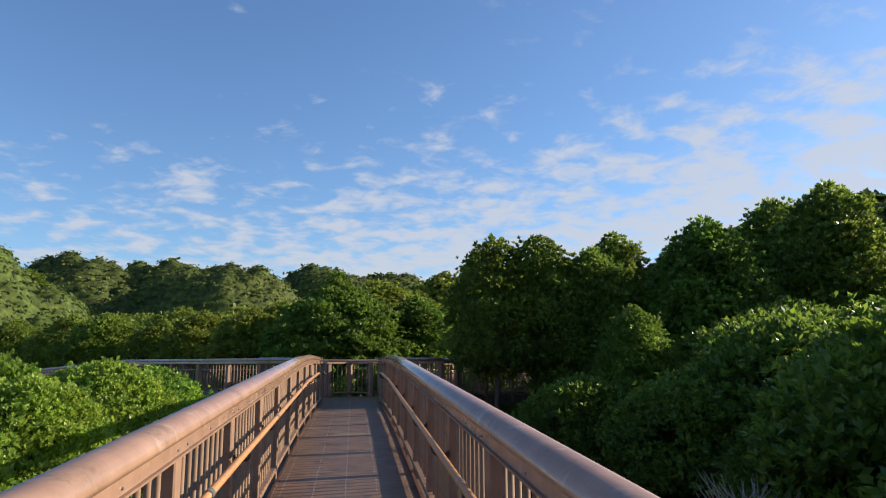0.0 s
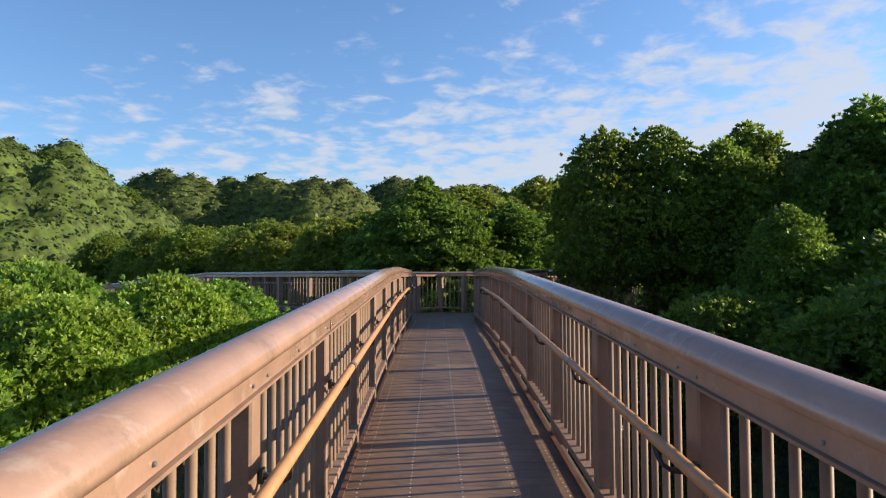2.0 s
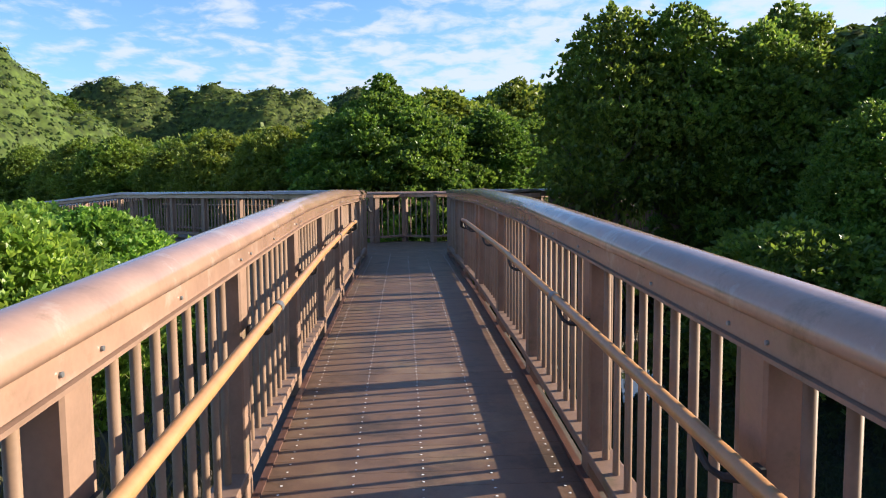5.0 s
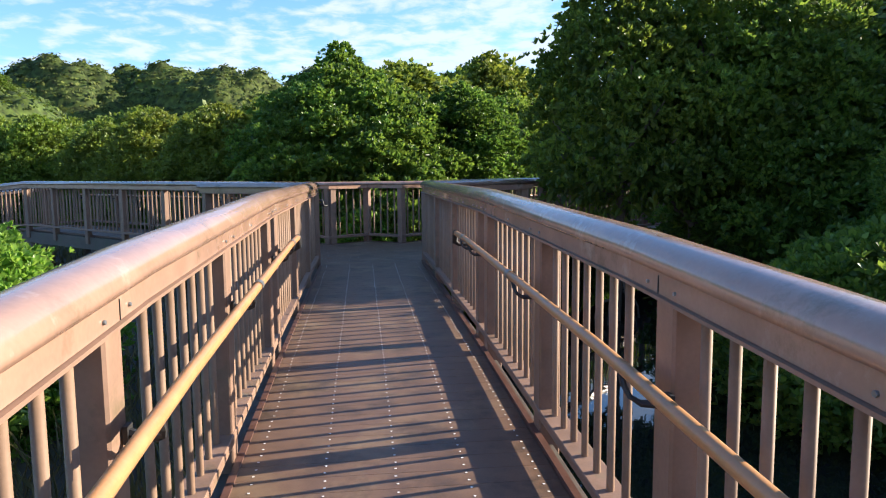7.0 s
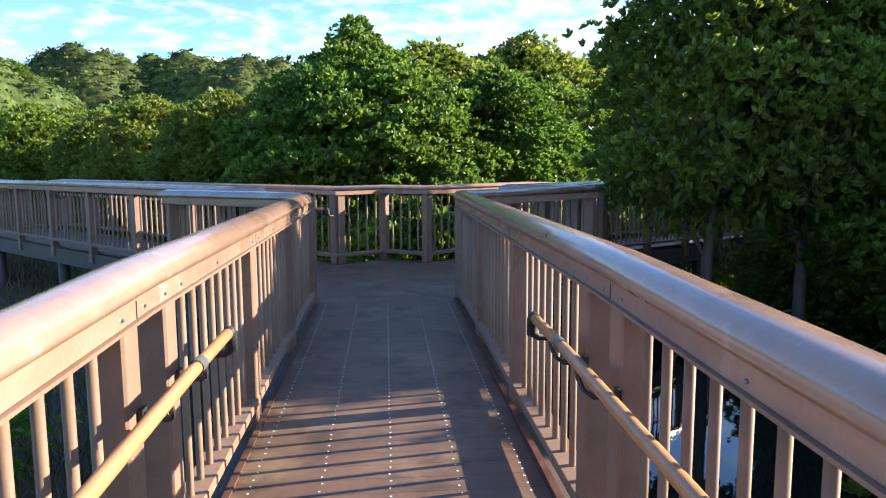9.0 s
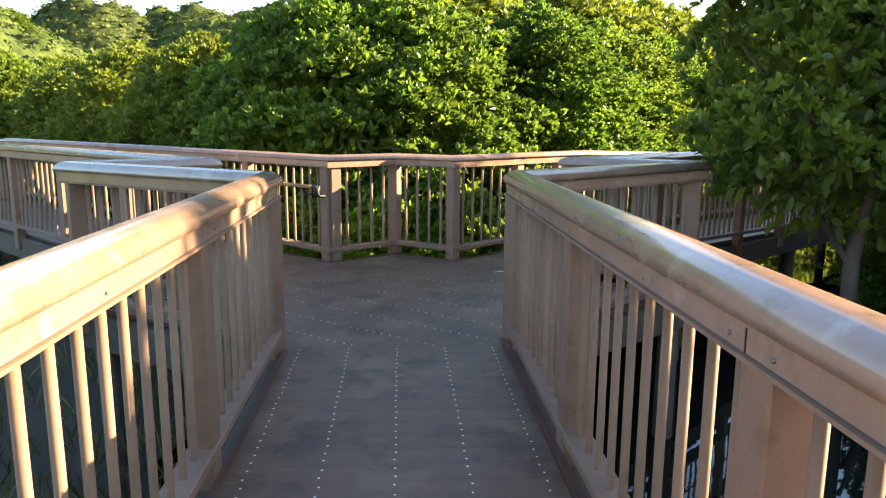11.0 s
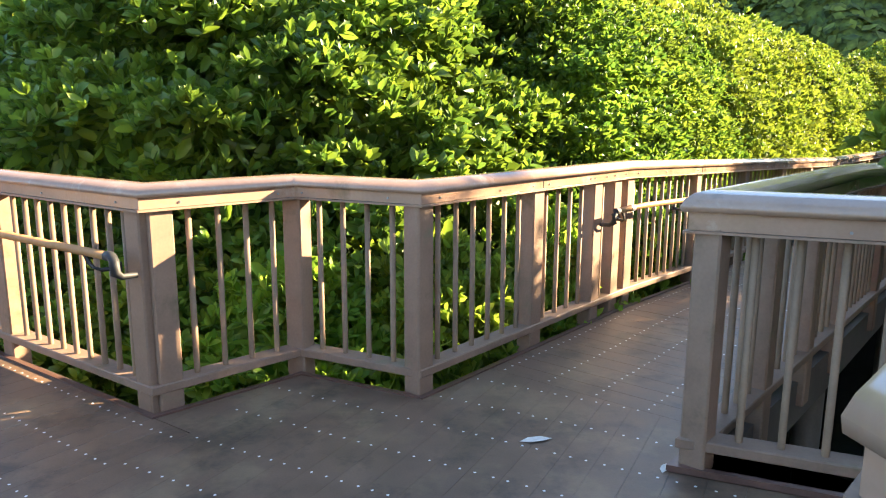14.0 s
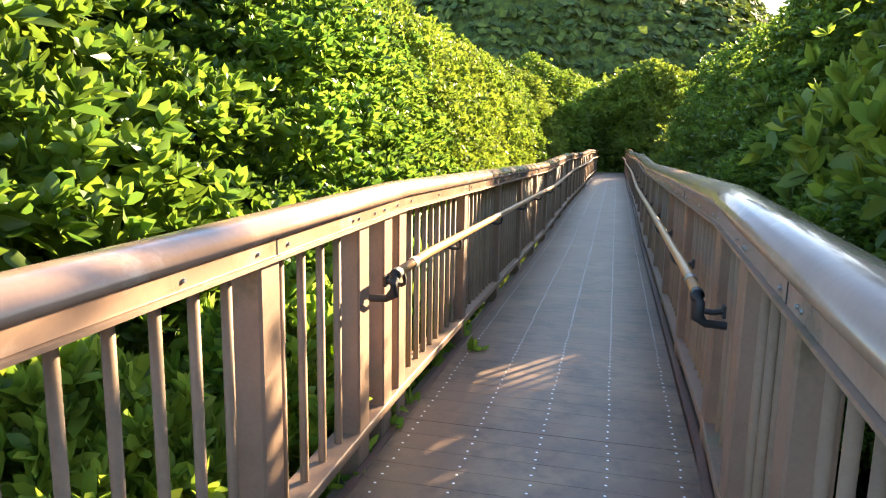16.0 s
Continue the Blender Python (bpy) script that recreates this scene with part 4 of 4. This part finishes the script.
def hill(name, cx, cy, rx, ry, height, seed, step=1.6, turn=0.0, leaf=0.9, density=4.0):
    rng = np.random.default_rng(seed)
    n, m = int(2 * rx / step), int(2 * ry / step)
    X, Y = np.meshgrid(np.linspace(-rx, rx, n), np.linspace(-ry, ry, m))
    r = np.sqrt((X / rx) ** 2 + (Y / ry) ** 2)
    Z = height * np.clip(1 - r ** 2, 0, 1) ** 1.1
    Z = Z - 2.0
    for k in range(9):
        fx, fy, p = rng.normal(size=2) * 4 / rx, rng.normal(size=2) * 4 / ry, rng.uniform(0, 6.28)
        Z += height * 0.02 * np.sin(fx[0] * X + fy[0] * Y + p)
    # tree crowns as rounded bumps of several sizes
    for cell, amp, off in ((5.0, 0.8, 0.0), (2.4, 0.7, 17.0)):
        gx, gy = np.floor(X / cell), np.floor(Y / cell)
        bump = np.zeros_like(X)
        for dx in (-1, 0, 1):
            for dy in (-1, 0, 1):
                ix, iy = gx + dx, gy + dy
                hsh = np.sin(ix * 127.1 + iy * 311.7 + seed + off) * 43758.5453
                h1 = hsh - np.floor(hsh)
                hs2 = np.sin(ix * 269.5 + iy * 183.3 + seed + off) * 43758.5453
                h2 = hs2 - np.floor(hs2)
                px, py = (ix + 0.2 + 0.6 * h1) * cell, (iy + 0.2 + 0.6 * h2) * cell
                R = cell * (0.45 + 0.35 * h2)
                d2 = ((X - px) ** 2 + (Y - py) ** 2) / R ** 2
                bump = np.maximum(bump, np.sqrt(np.clip(1 - d2, 0, 1)) * R * (0.5 + 0.8 * h1))
        Z = Z + bump * amp
    c, s = math.cos(turn), math.sin(turn)
    v = np.stack([X, Y, Z], -1).reshape(-1, 3)
    i, j = np.meshgrid(np.arange(n - 1), np.arange(m - 1))
    a = (j * n + i).ravel()
    q = np.stack([a, a + 1, a + n + 1, a + n], 1)
    # leafy sprays that follow the canopy's surface
    gy, gx = np.gradient(Z, Y[1, 0] - Y[0, 0], X[0, 1] - X[0, 0])
    nrm = unit(np.stack([-gx, -gy, np.ones_like(Z)], -1).reshape(-1, 3))
    tufts = int(4.0 * rx * ry * density)
    pk = rng.integers(0, len(v), tufts)
    base = v[pk] + rng.normal(size=(tufts, 3)) * np.array([[step * 0.5, step * 0.5, 0.12]])
    up = unit(nrm[pk] + rng.normal(size=(tufts, 3)) * 0.28)
    way = unit(np.cross(up, rng.normal(size=(tufts, 3))))
    side = np.cross(up, way)
    L = leaf * rng.uniform(0.5, 1.3, tufts)[:, None]
    v2 = np.stack([base - way * L * 0.5, base + side * L * 0.36 + up * L * 0.12, base + way * L * 0.5 + up * L * 0.2, base - side * L * 0.36 + up * L * 0.12], 1).reshape(-1, 3)
    q2 = np.arange(tufts)[:, None] * 4 + np.array([[0, 3, 2, 1]])
    v, q = np.concatenate([v, v2]), np.concatenate([q, q2 + len(v)])
    ob = new(name, mesh_from_arrays(name, v, q, M_HILL))
    ob.matrix_basis = Matrix.Translation((cx, cy, -1)) @ Matrix.Rotation(turn, 4, "Z")
    tagged(ob, "wooded green hill far behind the mangroves", "hill", "wooded hills", "structure")
    return ob


hill("hill", -63, 68, 26, 34, 16.5, 1, 0.8, leaf=0.5, density=13)
hill("hill", -81, 150, 32, 26, 25.2, 2, 1.1, leaf=0.7, density=9)
hill("hill", -50, 150, 30, 26, 25.2, 3, 1.1, leaf=0.7, density=9)
hill("hill", -63, 160, 52, 28, 24.0, 8, 1.2, leaf=0.8, density=8)
hill("hill", -34, 180, 36, 26, 26.0, 7, 1.2, leaf=0.8, density=8)
hill("hill", -22, 244, 46, 30, 32, 4, 1.4, leaf=1.2, density=5)
hill("hill", 20, 318, 62, 40, 46, 5, 2.0, leaf=1.6, density=3)
hill("hill", 102, 140, 88, 56, 36, 6, 1.5, leaf=1.9, density=4)

# a pine and rounder crowns that stand out of the hill's wood
PINE = tree_kind(75, [(0, 0.5), (0.5, 1.4), (1.2, 2.4), (2.6, 2.7), (3.4, 1.4)], 6.2, 0.75, 0.36, 6, 0.3, M_LEAF, False, 0.14)
for x, y, z, sc in [(-55.5, 71, 10.4, 1.0), (-58, 62, 11.2, 0.75), (-51, 78, 8.2, 0.7)]:
    plant("pine_tree", PINE, x, y, x, (sc, sc, sc), z, "open-crowned pine standing out on the wooded hill", "tree", "pines on the hill")

# marsh grass on the bank
def grass(name, n, place, height, seed):
    rng = np.random.default_rng(seed)
    xy = place(rng, n)
    base = np.concatenate([xy, np.full((len(xy), 1), -1.12)], 1)
    way = unit(np.concatenate([rng.normal(size=(len(xy), 2)) * 0.35, np.ones((len(xy), 1))], 1))
    L = height * rng.uniform(0.4, 1.2, len(xy))
    v, q = leaves(rng, base, way, L, np.full(len(xy), 0.022), False)
    tagged(new(name, mesh_from_arrays(name, v, q, M_GRASS)), "dry yellowish marsh grass on the muddy bank", "grass", kind="stuff")


def beside_ramp(rng, n):
    y = rng.uniform(-12, 10.5, n)
    return np.stack([-1.55 - 0.145 * (y - 10.66) - rng.gamma(2.0, 0.7, n), y], 1)


def under_left(rng, n):
    s, a = rng.uniform(-1, 14, n), rng.uniform(-3.2, 2.6, n)
    return np.stack([JOG_L2[0] + LEFT_WAY.x * s + LEFT_SIDE.x * a, JOG_L2[1] + LEFT_WAY.y * s + LEFT_SIDE.y * a], 1)


grass("marsh_grass", 9000, beside_ramp, 0.5, 71)
grass("marsh_grass", 6000, under_left, 0.45, 72)

# bare shrubs in the shade beside the ramp
BARE = [(5.2, 0.0, 1.2), (5.7, 0.9, 1.0)]


def bare_shrub(x, y, seed, size):
    rng = random.Random(seed)
    v, f = [], []
    for k in range(9):
        a, lean = rng.uniform(0, 6.28), rng.uniform(0.2, 0.6)
        p = [Vector((0, 0, -0.15))]
        for j in range(4):
            a += rng.uniform(-0.5, 0.5)
            p.append(p[-1] + Vector((math.cos(a) * lean, math.sin(a) * lean, 1)) * size * rng.uniform(0.2, 0.3))
        limb(v, f, p, [0.016, 0.013, 0.01, 0.007, 0.003], 4)
        for j in (1, 2, 3):
            for side in range(2):
                b = a + rng.uniform(-1.6, 1.6)
                q = p[j] + Vector((math.cos(b), math.sin(b), rng.uniform(0.5, 1.3))) * size * 0.16
                limb(v, f, [p[j], q, q + Vector((math.cos(b) * 0.5, math.sin(b) * 0.5, 0.8)) * size * 0.12], [0.007, 0.005, 0.002], 4)
    ob = link_mesh("bare_shrub", v, f, M_TWIG, smooth=True)
    ob.matrix_basis = Matrix.Translation((x, y, -1.35))
    tagged(ob, "leafless grey shrub standing in the dark creek", "shrub", "bare shrubs by the creek")


M_TWIG = material("grey_twig", (0.34, 0.3, 0.25), 0.8, scale=20, var=0.3, bump=0.2)
for k, (x, y, size) in enumerate(BARE):
    bare_shrub(x, y, 90 + k, size)

# dry leaves on the deck
def dry_leaf(x, y, z, turn, size, mat, label):
    v = [(-1, 0, 0.02), (-0.4, 0.32, 0.08), (0.4, 0.3, 0.1), (1, 0.02, 0.04), (0.4, -0.28, 0.09), (-0.4, -0.3, 0.06), (0, 0, 0.02), (-1, 0, 0), (0, 0, 0), (1, 0.02, 0)]
    v = [(a * size, b * size, c * size) for a, b, c in v]
    ob = link_mesh("dry_leaf", v, [(0, 6, 2, 1), (6, 3, 2), (0, 5, 4, 6), (6, 4, 3), (0, 6, 8, 7), (6, 3, 9, 8)], mat)
    ob.matrix_basis = pose(x, y, z + 0.002, 0, 0, turn)
    tagged(ob, label, "leaf")


dry_leaf(0.03, 13.18, 0, 10, 0.075, M_DRYLEAF, "pale dry leaf lying on the dark deck")
dry_leaf(0.52, 12.92, 0, 60, 0.045, M_DRYLEAF, "small pale dry leaf beside the railing post")
dry_leaf(-1.39, 11.38, 0, -5, 0.05, M_TANLEAF, "tan dry leaf lying on the dark deck")
